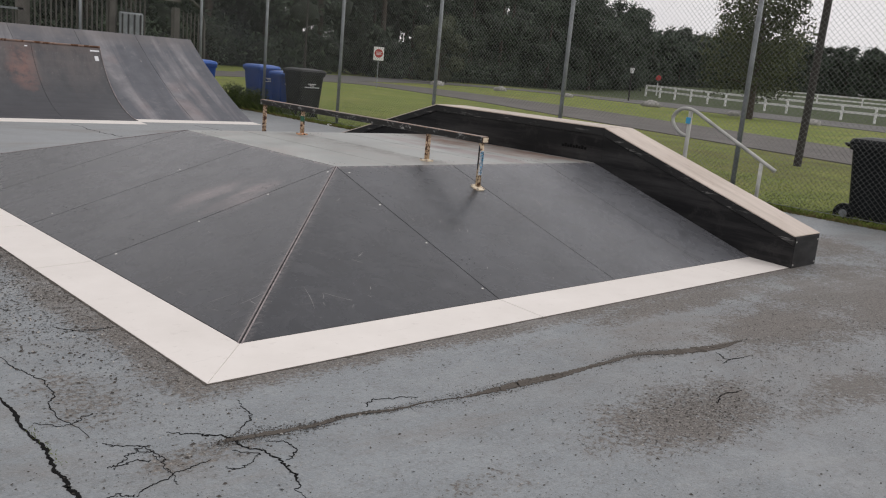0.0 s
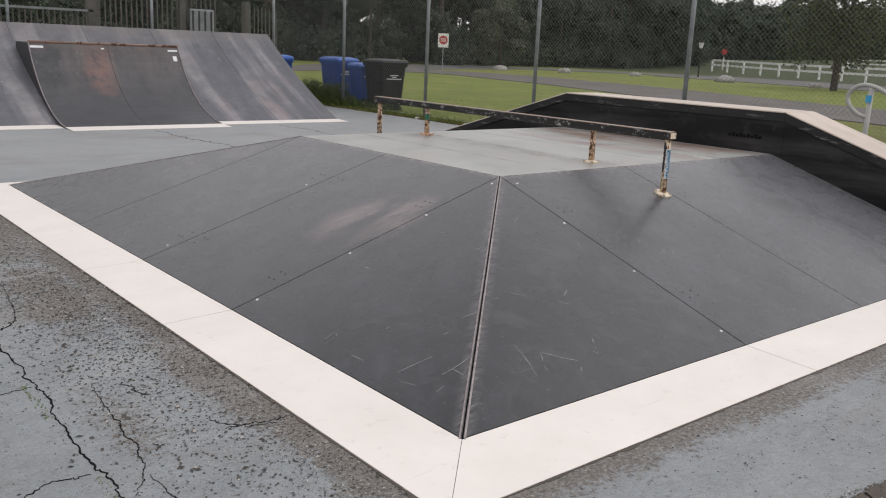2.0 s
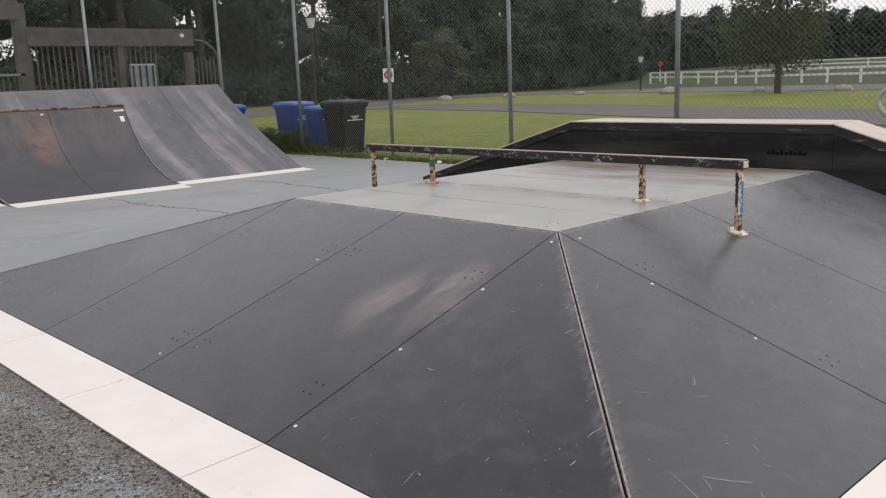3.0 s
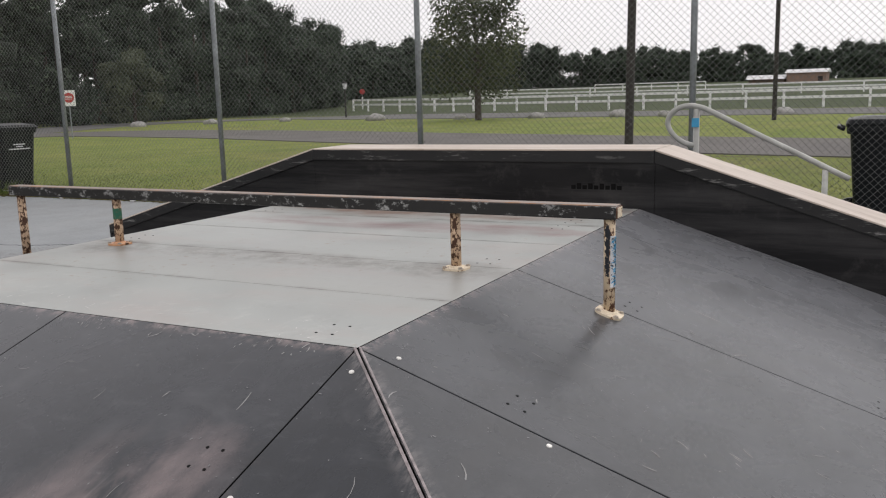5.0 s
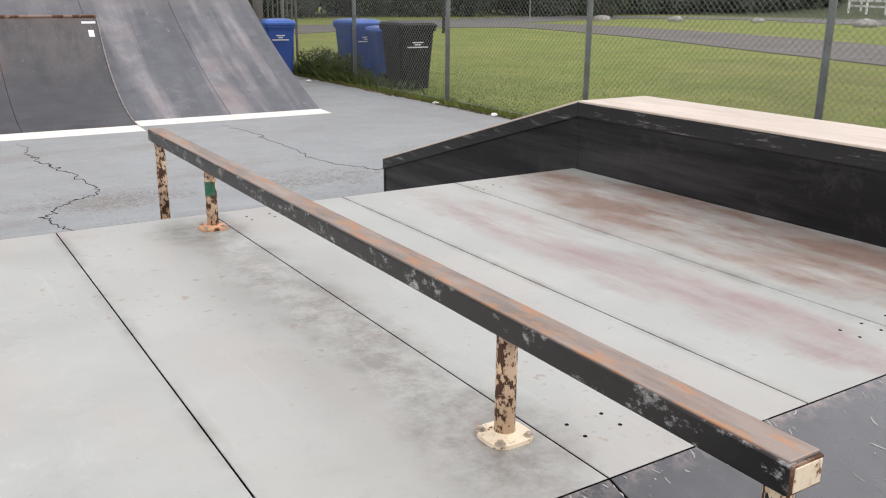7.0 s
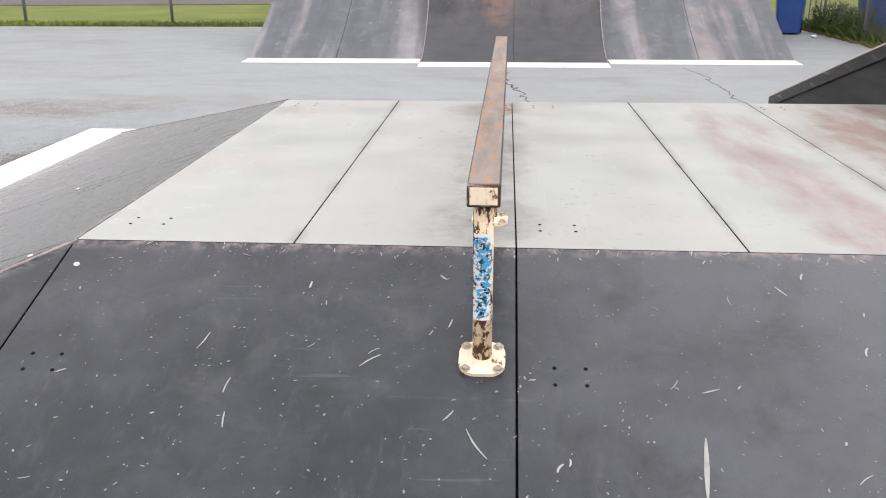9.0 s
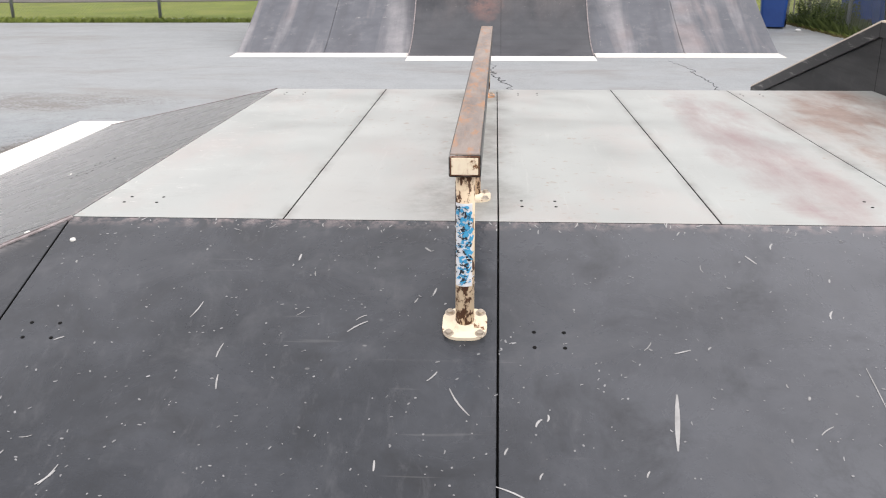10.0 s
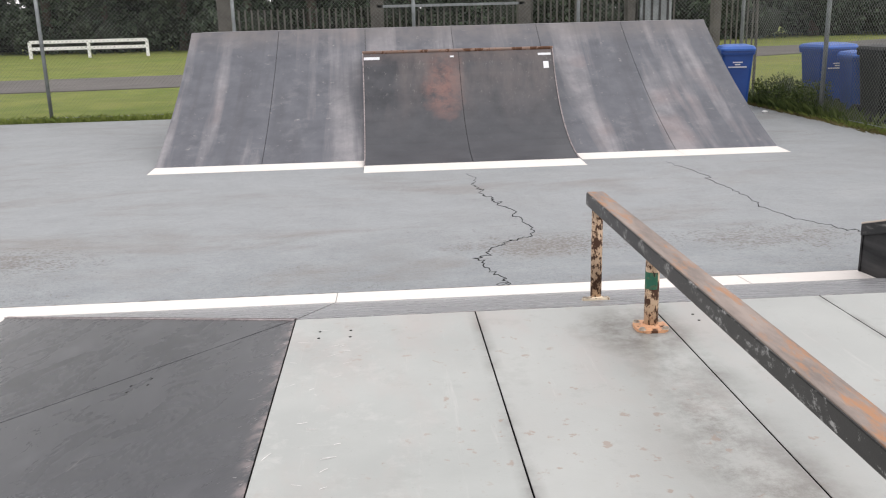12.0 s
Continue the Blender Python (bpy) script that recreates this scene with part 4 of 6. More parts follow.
def flange(y, z, normal, material, label):
    n = Vector(normal).normalized()
    q = n.to_track_quat("Z", "Y").to_matrix().to_4x4()
    bm = bmesh.new()
    bmesh.ops.create_cube(bm, size=1, matrix=Matrix.Diagonal((0.106, 0.106, 0.009, 1)))
    bmesh.ops.bevel(bm, geom=[e for e in bm.edges if abs(e.verts[0].co.z - e.verts[1].co.z) > 1e-4], offset=0.037, segments=6, affect="EDGES", profile=0.5)
    rod((0, 0, 0.004), (0, 0, 0.012), 0.031, 0.025, 16, bm)
    m = Matrix.Translation((RX, y, z)) @ q @ pose(0, 0, 0.0045)
    bmesh.ops.transform(bm, matrix=m, verts=bm.verts[:])
    fl = part("flange", local(bm), material, rail, label)
    for i in (-1, 1):
        for j in (-1, 1):
            b = bmesh.new()
            c = m @ Vector((i * 0.037, j * 0.037, 0.0045))
            disc(c, n, 0.0125, 0.002, 14, b)
            disc(c + n * 0.002, n, 0.0085, 0.005, 12, b)
            part("bolt", local(b), BOLT, fl, "tarnished bolt head and washer")


POSTS = ((4.923, NS, CREAM, CREAM_CLEAN), (5.58, UP, RUSTY, CREAM_CLEAN), (7.543, UP, RUSTY, ORANGE), (8.285, Vector((0, DZ - FZ, Y0 - BY0)).normalized(), RUSTY, CREAM_CLEAN))
for y, n, mat, plate in POSTS:
    z = DZ if Y0 < y < Y1 else (south(0, y)[2] if y < Y0 else north(0, y)[2])
    bm = rod((RX, y, z - 0.005), (RX, y, RZ - RH + 0.002), 0.0222, seg=20)
    part("post", local(bm), mat, rail, "round cream post with rust", True)
    flange(y, z, n, plate, "cream bolted base plate with rounded corners")


def wrap(y, z0, z1, a0, a1, r, material, label, seg=8, skew=0.0):
    """A thin sticker bent round a post, from angle a0 to a1 (0 faces east, 270 south)."""
    bm = bmesh.new()
    rows = []
    for k in range(seg + 1):
        a = radians(a0 + (a1 - a0) * k / seg)
        b = a + radians(skew)
        dz = 0.25 * (z1 - z0) * math.sin(7.0 * k / seg + z0 * 90) if skew else 0.0
        rows.append([bm.verts.new((RX + rr * math.cos(t), y + rr * math.sin(t), z)) for z, rr, t in ((z0 + dz, r, a), (z1 - dz, r, b), (z1 - dz, r - 0.001, b), (z0 + dz, r - 0.001, a))])
    for a, b in zip(rows, rows[1:]):
        for i in range(4):
            bm.faces.new((a[i], b[i], b[(i + 1) % 4], a[(i + 1) % 4]))
    return part("sticker", local(bm), material, rail, label)


wrap(4.923, 0.575, 0.775, 205, 318, 0.0228, STICKER, "torn white and blue sticker")
rng = random.Random(5)
for k in range(44):
    z = 0.578 + 0.0043 * k + rng.uniform(0, 0.003)
    a = rng.uniform(248, 292) if k % 3 else rng.uniform(212, 246)
    w = rng.uniform(18, 38)
    wrap(4.923, z, z + rng.uniform(0.005, 0.014), a, min(a + w, 317), 0.0232 + 0.00005 * k, (STICKER_BLUE, STICKER_BLUE, STICKER_BLACK, STICKER_BLUE)[k % 4], "printed sticker patch", 4, rng.uniform(-22, 22))
for k in range(96):
    z = 0.58 + 0.00196 * k
    a = rng.uniform(208, 308)
    wrap(4.923, z, z + rng.uniform(0.0015, 0.005), a, a + rng.uniform(4, 14), 0.0254, (STICKER_BLACK, STICKER, STICKER_BLACK, STICKER_BLUE)[k % 4], "printed sticker patch", 3, rng.uniform(-14, 14))
for k in range(26):
    z = 0.615 + 0.0075 * k + rng.uniform(0, 0.004)
    wrap(4.923, z, z + rng.uniform(0.008, 0.02), rng.uniform(140, 166), rng.uniform(188, 206), 0.02245 + 0.00002 * k, STICKER_BLACK, "dark residue of an old sticker", 5, rng.uniform(-9, 9))
wrap(7.543, 0.735, 0.79, 150, 300, 0.0228, GREEN, "torn green sticker")

# ---- bank ramp and small quarter pipe ----
def arc(y0, z0, y1, z1, a0, a1, n=14):
    """A concave line from (y0, z0) to (y1, z1); its slope turns from a0 to a1 degrees."""
    pts = [(0.0, 0.0)]
    for k in range(n):
        a = radians(a0 + (a1 - a0) * (k + 0.5) / n)
        pts.append((pts[-1][0] + math.cos(a), pts[-1][1] + math.sin(a)))
    sy, sz = (y1 - y0) / pts[-1][0], (z1 - z0) / pts[-1][1]
    return [(y0 + sy * p, z0 + sz * q) for p, q in pts]


def curved_sheet(line, x0, x1, thick, gap=0.003):
    bm = bmesh.new()
    rows = []
    for i, (y, z) in enumerate(line):
        a, b = line[max(i - 1, 0)], line[min(i + 1, len(line) - 1)]
        d = Vector((0, b[0] - a[0], b[1] - a[1])).normalized()
        n = Vector((0, -d.z, d.y)) * thick
        rows.append([bm.verts.new(p) for p in ((x0 + gap, y, z), (x1 - gap, y, z), (x1 - gap, y - n.y, z - n.z), (x0 + gap, y - n.y, z - n.z))])
    for a, b in zip(rows, rows[1:]):
        for i in range(4):
            bm.faces.new((a[i], a[(i + 1) % 4], b[(i + 1) % 4], b[i]))
    bm.faces.new(rows[0])
    bm.faces.new(rows[-1][::-1])
    return bm


def under(line, x0, x1, back, drop):
    """The solid below a curved line, down to the ground and back to y = back."""
    bm = bmesh.new()
    loops = []
    for x in (x0, x1):
        pts = [(y, max(0.0, z - drop)) for y, z in line] + [(back, line[-1][1] - drop), (back, 0.0), (line[0][0], 0.0)]
        loops.append([bm.verts.new((x, y, z)) for y, z in pts])
    n = len(loops[0])
    for i in range(n):
        j = (i + 1) % n
        bm.faces.new((loops[0][i], loops[0][j], loops[1][j], loops[1][i]))
    bm.faces.new(loops[0])
    bm.faces.new(loops[1][::-1])
    return bm


QX = (1.53, 2.74, 3.945, 5.16, 6.375, 7.6, 8.83)
bank_line = arc(14.955, 0.016, 17.61, 1.485, 22, 36)
bank = thing("bank_ramp", (0, 0, 0), "wide dark bank ramp with pale vertical streaks", "skate ramp")
part("body", under(bank_line, QX[0] + 0.01, QX[-1] - 0.01, 18.9, 0.014), BODY, bank, "dark framed ramp body")
for a, b in zip(QX, QX[1:]):
    part("ramp_panel", curved_sheet(bank_line, a, b, 0.012), BANK, bank)
part("top_platform", box(QX[0], QX[-1], 17.62, 18.9, 1.46, 1.482, 0.003), BANK, bank, "narrow top platform")
for a, b in ((QX[0], QX[2] - 0.02), (QX[4] + 0.02, QX[5]), (QX[5], QX[6])):
    part("threshold_plate", slab([(a, 14.59, 0.004), (b, 14.59, 0.004), (b, 14.955, 0.018), (a, 14.955, 0.018)], 0.004, 0.002, 0.001), STRIP, bank, "off-white threshold plate")

MX0, MX1 = 3.925, 6.365
mini_line = arc(14.575, 0.018, 16.262, 1.185, 6, 63)
mini = thing("quarter_pipe", (0, 0, 0), "small black scuffed quarter pipe with rusty patch", "skate ramp")
part("body", under(mini_line, MX0 + 0.008, MX1 - 0.008, 17.0, 0.014), BODY, mini, "dark side panels")
for a, b in ((MX0, 5.15), (5.15, MX1)):
    part("ramp_panel", curved_sheet(mini_line, a, b, 0.012), MINI, mini)
part("threshold_plate", slab([(MX0, 14.21, 0.004), (MX1, 14.21, 0.004), (MX1, 14.575, 0.02), (MX0, 14.575, 0.02)], 0.004, 0.001, 0.001), STRIP, mini, "off-white threshold plate")
part("coping", tube([(MX0, 16.27, 1.192), (MX1, 16.27, 1.192)], 0.022, 12), COPING, mini, "rusty brown steel coping", True)
part("top_platform", box(MX0, MX1, 16.28, 17.0, 1.17, 1.19, 0.002), BANK, mini, "narrow platform")
for sx in (MX0 + 0.004, MX1 - 0.004):
    line = [(sx, y - 0.004, z + 0.004) for y, z in mini_line]
    part("edge_strip", tube(line, 0.008, 6), HIPEDGE, mini, "worn steel edge")


def on_mini(x, f):
    i = min(int(f * (len(mini_line) - 1)), len(mini_line) - 2)
    (y0, z0), (y1, z1) = mini_line[i], mini_line[i + 1]
    n = Vector((0, -(z1 - z0), y1 - y0)).normalized()
    return Vector((x, (y0 + y1) / 2, (z0 + z1) / 2)) + n * 0.002, n


def mini_sticker(x, f, w, h, material, label):
    p, n = on_mini(x, f)
    u = Vector((1, 0, 0))
    v = n.cross(u)
    poly = [p - u * w - v * h, p + u * w - v * h, p + u * w + v * h, p - u * w + v * h]
    if (poly[1] - poly[0]).cross(poly[2] - poly[0]).dot(n) < 0:
        poly.reverse()
    part("sticker", slab([q + n * 0.002 for q in poly], 0.002, 0.0005, 0.0004), material, mini, label)


mini_sticker(4.04, 0.955, 0.1, 0.02, STICKER, "white sticker strip")
mini_sticker(6.25, 0.975, 0.085, 0.016, STICKER, "white sticker strip")
mini_sticker(6.26, 0.90, 0.035, 0.05, STICKER, "small white sticker")
mini_sticker(5.06, 0.965, 0.025, 0.012, STICKER, "small white sticker")

# ---- tubular handrail ----
handrail = thing("handrail", (8.75, 4.86, 0), "pale grey tubular handrail with a curled end", "handrail")
loop = [(8.75, 5.33, 0.885), (8.75, 5.42, 0.91), (8.75, 5.5, 0.97), (8.75, 5.545, 1.05), (8.75, 5.53, 1.12), (8.75, 5.47, 1.175), (8.75, 5.39, 1.195), (8.75, 5.31, 1.185), (8.75, 5.22, 1.15), (8.75, 4.9, 0.985), (8.75, 4.55, 0.81), (8.75, 4.225, 0.645)]
sm = []
for i in range(len(loop) - 1):
    p = [Vector(loop[max(0, i - 1)]), Vector(loop[i]), Vector(loop[i + 1]), Vector(loop[min(len(loop) - 1, i + 2)])]
    for k in range(4):
        t = k / 4
        sm.append(0.5 * (2 * p[1] + (p[2] - p[0]) * t + (2 * p[0] - 5 * p[1] + 4 * p[2] - p[3]) * t * t + (3 * p[1] - p[0] - 3 * p[2] + p[3]) * t ** 3))
sm.append(Vector(loop[-1]))


def rel(bm, at):
    bmesh.ops.translate(bm, verts=bm.verts[:], vec=-Vector(at))
    return bm


HA = (8.75, 4.86, 0)
part("top_rail", rel(tube(sm, 0.021, 12), HA), PIPE, handrail, smooth=True)
part("post", rel(rod((8.75, 5.325, 0), (8.75, 5.325, 1.17), 0.024, seg=16), HA), PIPE, handrail, smooth=True)
part("post", rel(rod((8.75, 4.39, 0), (8.75, 4.39, 0.71), 0.021, seg=16), HA), PIPE, handrail, smooth=True)
part("sticker", rel(box(8.715, 8.727, 5.30, 5.355, 1.03, 1.1, 0.001), HA), STICKER_BLUE, handrail, "small blue and white sticker")

# ---- chain-link fences ----
FX, FY, FH = 10.7, 20.85, 3.6


def mesh_wires(length, height, pitch=0.035, r=0.0021):
    """Interlocking zig-zag wires in the xz plane, as one mesh of thin prisms."""
    verts, faces = [], []
    cols = int(length / pitch)
    rows = int(height / pitch)
    for c in range(cols):
        base = len(verts)
        for k in range(rows + 1):
            right = (k % 2 == c % 2)
            x = c * pitch + (pitch * 1.02 if right else -pitch * 0.02)
            y = (0.002 if right else -0.002)
            z = k * pitch
            verts += [(x - r, y, z), (x + r, y + r, z), (x + r, y - r, z)]
        for k in range(rows):
            a, b = base + 3 * k, base + 3 * k + 3
            for i in range(3):
                j = (i + 1) % 3
                faces.append((a + i, a + j, b + j, b + i))
    me = bpy.data.meshes.new("chain_link_mesh")
    me.from_pydata(verts, [], faces)
    me.materials.append(WIRE)
    return me


def fence(name, start, along_dir, length, posts, label):
    f = thing(name, (*start, 0), label, "fence")
    ang = math.atan2(along_dir[1], along_dir[0])
    f.matrix_basis = pose(*start, 0, 0, 0, math.degrees(ang))
    wires = new("chain_link_mesh", mesh_wires(length, FH - 0.05))
    wires.parent = f
    wires.location = (0, 0, 0.04)
    tagged(wires, "grey woven chain-link mesh", kind="stuff")
    for s in posts:
        bm = rod((s, 0.045, -0.05), (s, 0.045, FH + 0.03), 0.033, seg=12)
        p = part("post", bm, GALV, f, "grey steel fence post", True)
        part("cap", disc((s, 0.045, FH + 0.03), (0, 0, 1), 0.037, 0.03, 12), GALV, p)
    part("top_rail", tube([(0, 0.02, FH), (length, 0.02, FH)], 0.021, 8), GALV, f, "thin top rail", True)
    part("tension_wire", tube([(0, 0.004, 0.06), (length, 0.004, 0.06)], 0.004, 6), GALV, f)
    return f


EAST_POSTS = (-3.4, -0.35, 2.7, 5.75, 8.85, 11.85, 14.8, 17.72)
fence("chain_link_fence", (FX, FY), (0, -1), 25.0, [0.0] + [FY - y for y in EAST_POSTS], "tall grey chain-link fence with steel posts beside the court")
fence("chain_link_fence", (FX, FY), (-1, 0), 19.0, [FX - x for x in (7.7, 4.75, 1.6, -1.72, -4.8, -7.9)], "tall grey chain-link fence with steel posts behind the bank ramp")

# ---- wheeled bins ----
def loft(rings, cap=True):
    bm = bmesh.new()
    rows = [[bm.verts.new(p) for p in ring] for ring in rings]
    n = len(rows[0])
    for a, b in zip(rows, rows[1:]):
        for i in range(n):
            bm.faces.new((a[i], a[(i + 1) % n], b[(i + 1) % n], b[i]))
    if cap:
        bm.faces.new(rows[0][::-1])
        bm.faces.new(rows[-1])
    return bm


def round_rect(w, d, z, r=0.06, cx=0.0, cy=0.0, n=4):
    pts = []
    for sx, sy, a0 in ((1, 1, 0), (-1, 1, 90), (-1, -1, 180), (1, -1, 270)):
        for k in range(n + 1):
            a = radians(a0 + 90 * k / n)
            pts.append((cx + sx * (w / 2 - r) + r * math.cos(a), cy + sy * (d / 2 - r) + r * math.sin(a), z))
    return pts


def wheeled_bin(body, lid, label, at, turn, height=1.08, wide=1.0):
    b = thing("wheeled_bin", at, label, "bin", "bins by the fence", turn=turn)
    b.scale = (wide, wide, 1)
    h = height - 0.1
    part("body", loft([round_rect(0.48, 0.56, 0.03), round_rect(0.5, 0.6, 0.3), round_rect(0.59, 0.7, h - 0.05), round_rect(0.59, 0.7, h)]), body, b)
    part("rim", loft([round_rect(0.63, 0.75, h - 0.06), round_rect(0.645, 0.765, h - 0.03), round_rect(0.64, 0.76, h + 0.005)]), body, b)
    part("lid", loft([round_rect(0.65, 0.8, h + 0.006, cy=-0.01), round_rect(0.655, 0.8, h + 0.035, cy=-0.01), round_rect(0.6, 0.74, h + 0.075), round_rect(0.4, 0.5, h + 0.1, 0.1)]), lid, b, "domed lid")
    part("handle", tube([(-0.24, 0.40, h - 0.02), (-0.22, 0.45, h + 0.0), (0.22, 0.45, h + 0.0), (0.24, 0.40, h - 0.02)], 0.017, 8), body, b, smooth=True)
    for s in (-1, 1):
        w = part("wheel", rod((s * 0.24, 0.31, 0.125), (s * 0.3, 0.31, 0.125), 0.125, seg=20), BLACK, b, "black rubber wheel")
        part("hub", rod((s * 0.3, 0.31, 0.125), (s * 0.306, 0.31, 0.125), 0.05, seg=12), GALV, w)
    part("axle", rod((-0.26, 0.31, 0.125), (0.26, 0.31, 0.125), 0.014, seg=8), GALV, b)
    y = -0.352
    for k, (w, z) in enumerate(((0.09, 0.78), (0.05, 0.745), (0.17, 0.705))):
        part("stamp", box(-w, w, y - 0.004, y + 0.03, z - 0.009, z + 0.009), STICKER, b, "white printed lines")
    return b


wheeled_bin(BLUE, BLUE_LID, "blue plastic wheeled recycling bin in weeds", (11.44, 19.0, -0.04), 3, 1.1, 0.98)
wheeled_bin(BLUE, BLUE_LID, "blue plastic wheeled recycling bin in weeds", (11.55, 18.08, -0.04), -8, 1.0, 0.9)
wheeled_bin(BLACK, BLACK, "black plastic wheeled rubbish bin in weeds", (11.42, 17.1, -0.04), -3, 1.12, 1.08)
wheeled_bin(BLUE, BLUE_LID, "blue plastic wheeled recycling bin beside the bank ramp", (10.02, 19.3, 0.0), -14, 1.06, 0.84)
wheeled_bin(BLACK, BLACK, "black plastic wheeled rubbish bin against the fence", (11.12, 3.97, -0.04), 2, 1.07)

# ---- timber structure behind the back fence ----
shelter = thing("timber_shelter", (6.5, 22.6, 0), "dark weathered timber shelter with barred panels", "shelter")
SA = (6.5, 22.6, 0)
for x, h in ((1.15, 3.6), (4.1, 3.3), (7.0, 3.35), (9.15, 2.6), (10.9, 2.3)):
    w = 0.13 if h > 3 else 0.08
    part("post", rel(box(x - w, x + w, 22.5, 22.7, -0.04, h, 0.01), SA), TIMBER, shelter)
part("beam", rel(box(7.1, 9.15, 22.48, 22.6, 2.45, 2.85, 0.01), SA), TIMBER, shelter)
part("beam", rel(box(9.15, 11.0, 22.48, 22.6, 2.45, 2.85, 0.01), SA), TIMBER, shelter)
part("beam", rel(box(3.9, 7.0, 22.48, 22.6, 3.0, 3.4, 0.01), SA), TIMBER, shelter)
part("beam", rel(box(1.1, 4.0, 22.48, 22.6, 3.0, 3.4, 0.01), SA), TIMBER, shelter)
part("rail", rel(box(4.1, 7.0, 22.5, 22.56, 1.83, 1.88), SA), GALV, shelter, "pale grey rail")
for k in range(70):
    x = 1.4 + k * 0.125
    part("bar", rel(box(x, x + 0.03, 22.58, 22.61, -0.04, 1.85 if x < 7 else 2.45), SA), TIMBER, shelter)
part("panel", rel(box(9.3, 9.95, 22.44, 22.5, 0.6, 2.05, 0.04), SA), GALV, shelter, "pale grey ribbed panel")
for k in range(4):
    part("rib", rel(box(9.36 + k * 0.16, 9.40 + k * 0.16, 22.425, 22.44, 0.65, 2.0), SA), BODY, shelter)
part("knob", rel(disc((10.7, 22.48, 2.7), (0, -1, 0), 0.05, 0.03, 12), SA), WHITE, shelter, "round white lamp")
hoop = [(11.05, 22.55, 2.6), (11.35, 22.55, 2.55), (11.6, 22.55, 2.35), (11.72, 22.55, 2.0), (11.75, 22.55, 1.0), (11.75, 22.55, -0.04)]
part("hoop", rel(tube(hoop, 0.03, 8), SA), TIMBER, shelter, "curved end hoop")
for k in range(6):
    x = 11.1 + k * 0.11
    part("bar", rel(box(x, x + 0.025, 22.55, 22.575, -0.04, 2.2), SA), TIMBER, shelter)

# ---- white rail fences ----
def rail_fence(line, step, height, label):
    f = thing("rail_fence", (*line[0], lift(*line[0])), label, "fence")
    org = Vector((line[0][0], line[0][1], lift(*line[0])))
    pts = [Vector(p) for p in line]
    out = []
    for a, b in zip(pts, pts[1:]):
        n = max(1, round((b - a).length / step))
        out += [a + (b - a) * k / n for k in range(n)]
    out.append(pts[-1])
    at3 = [Vector((p.x, p.y, lift(p.x, p.y) - 0.05)) - org for p in out]
    for p in at3:
        part("post", box(p.x - 0.08, p.x + 0.08, p.y - 0.08, p.y + 0.08, p.z, p.z + height, 0.012), WHITE, f)
    for a, b in zip(at3, at3[1:]):
        for h in (0.5, 0.9):
            d = Vector((0, 0, height * h))
            bm = bmesh.new()
            s = (b - a).cross(Vector((0, 0, 1))).normalized() * 0.025
            v = [bm.verts.new(p) for p in (a + d - s, a + d + s, a + d + s + Vector((0, 0, 0.19)), a + d - s + Vector((0, 0, 0.19)), b + d - s, b + d + s, b + d + s + Vector((0, 0, 0.19)), b + d - s + Vector((0, 0, 0.19)))]
            for q in ((0, 1, 2, 3), (7, 6, 5, 4), (0, 4, 5, 1), (1, 5, 6, 2), (2, 6, 7, 3), (3, 7, 4, 0)):
                bm.faces.new([v[i] for i in q])
            part("rail", bm, WHITE, f)
    return f


rail_fence(((66, -12), (67, 8), (69.5, 21), (73, 33), (84, 57)), 2.9, 1.25, "long white two-rail vinyl fence beyond the lane")
rail_fence(((112, -20), (114, 20), (125, 62)), 7.0, 1.3, "white two-rail paddock fence on the far slope")
rail_fence(((150, 31), (150.5, 40), (151, 50)), 4.5, 1.4, "white two-rail paddock fence on the far slope")
rail_fence(((-16.3, 58), (-9.6, 58)), 3.3, 0.95, "short white two-rail fence before the woods")

# ---- trees ----
def leaf_cloud(centres, radii, count, size, rng, squash=0.85):
    """Folded leaf clumps scattered through several soft balls; returns vertices and faces."""
    verts, faces = [], []
    n_c = len(centres)
    which = rng.integers(0, n_c, count)
    u = rng.normal(size=(count, 3))
    u /= np.linalg.norm(u, axis=1)[:, None]
    reach = rng.uniform(0.5, 1.2, count) ** 0.75
    c = np.array(centres)[which]
    r = np.array(radii)[which]
    p = c + u * (r * reach)[:, None] * np.array([1, 1, squash])
    a = rng.normal(size=(count, 3))
    a /= np.linalg.norm(a, axis=1)[:, None]
    b = np.cross(a, u + 0.3 * rng.normal(size=(count, 3)))
    b /= np.linalg.norm(b, axis=1)[:, None] + 1e-9
    s = size * rng.uniform(0.5, 1.35, count)[:, None]
    k = np.cross(a, b) * 0.25
    quad = np.stack([p - a * s * 0.5, p + b * s * 0.32 + k * s, p + a * s * 0.6, p - b * s * 0.32 + k * s], 1)
    return quad.reshape(-1, 3)


def quads_object(name, verts, material, parent=None, label=""):
    n = len(verts) // 4
    me = bpy.data.meshes.new(name)
    me.from_pydata(verts.tolist(), [], np.arange(4 * n).reshape(-1, 4).tolist())
    me.materials.append(material)
    ob = new(name, me)
    if parent is not None:
        ob.parent = parent
    if label:
        ob["label"] = label
    return ob


def ball_template(cuts):
    bm = bmesh.new()
    bmesh.ops.create_icosphere(bm, subdivisions=cuts, radius=1.0)
    v = np.array([q.co[:] for q in bm.verts])
    f = np.array([[q.index for q in face.verts] for face in bm.faces])
    bm.free()
    return v, f


BALL = ball_template(1)


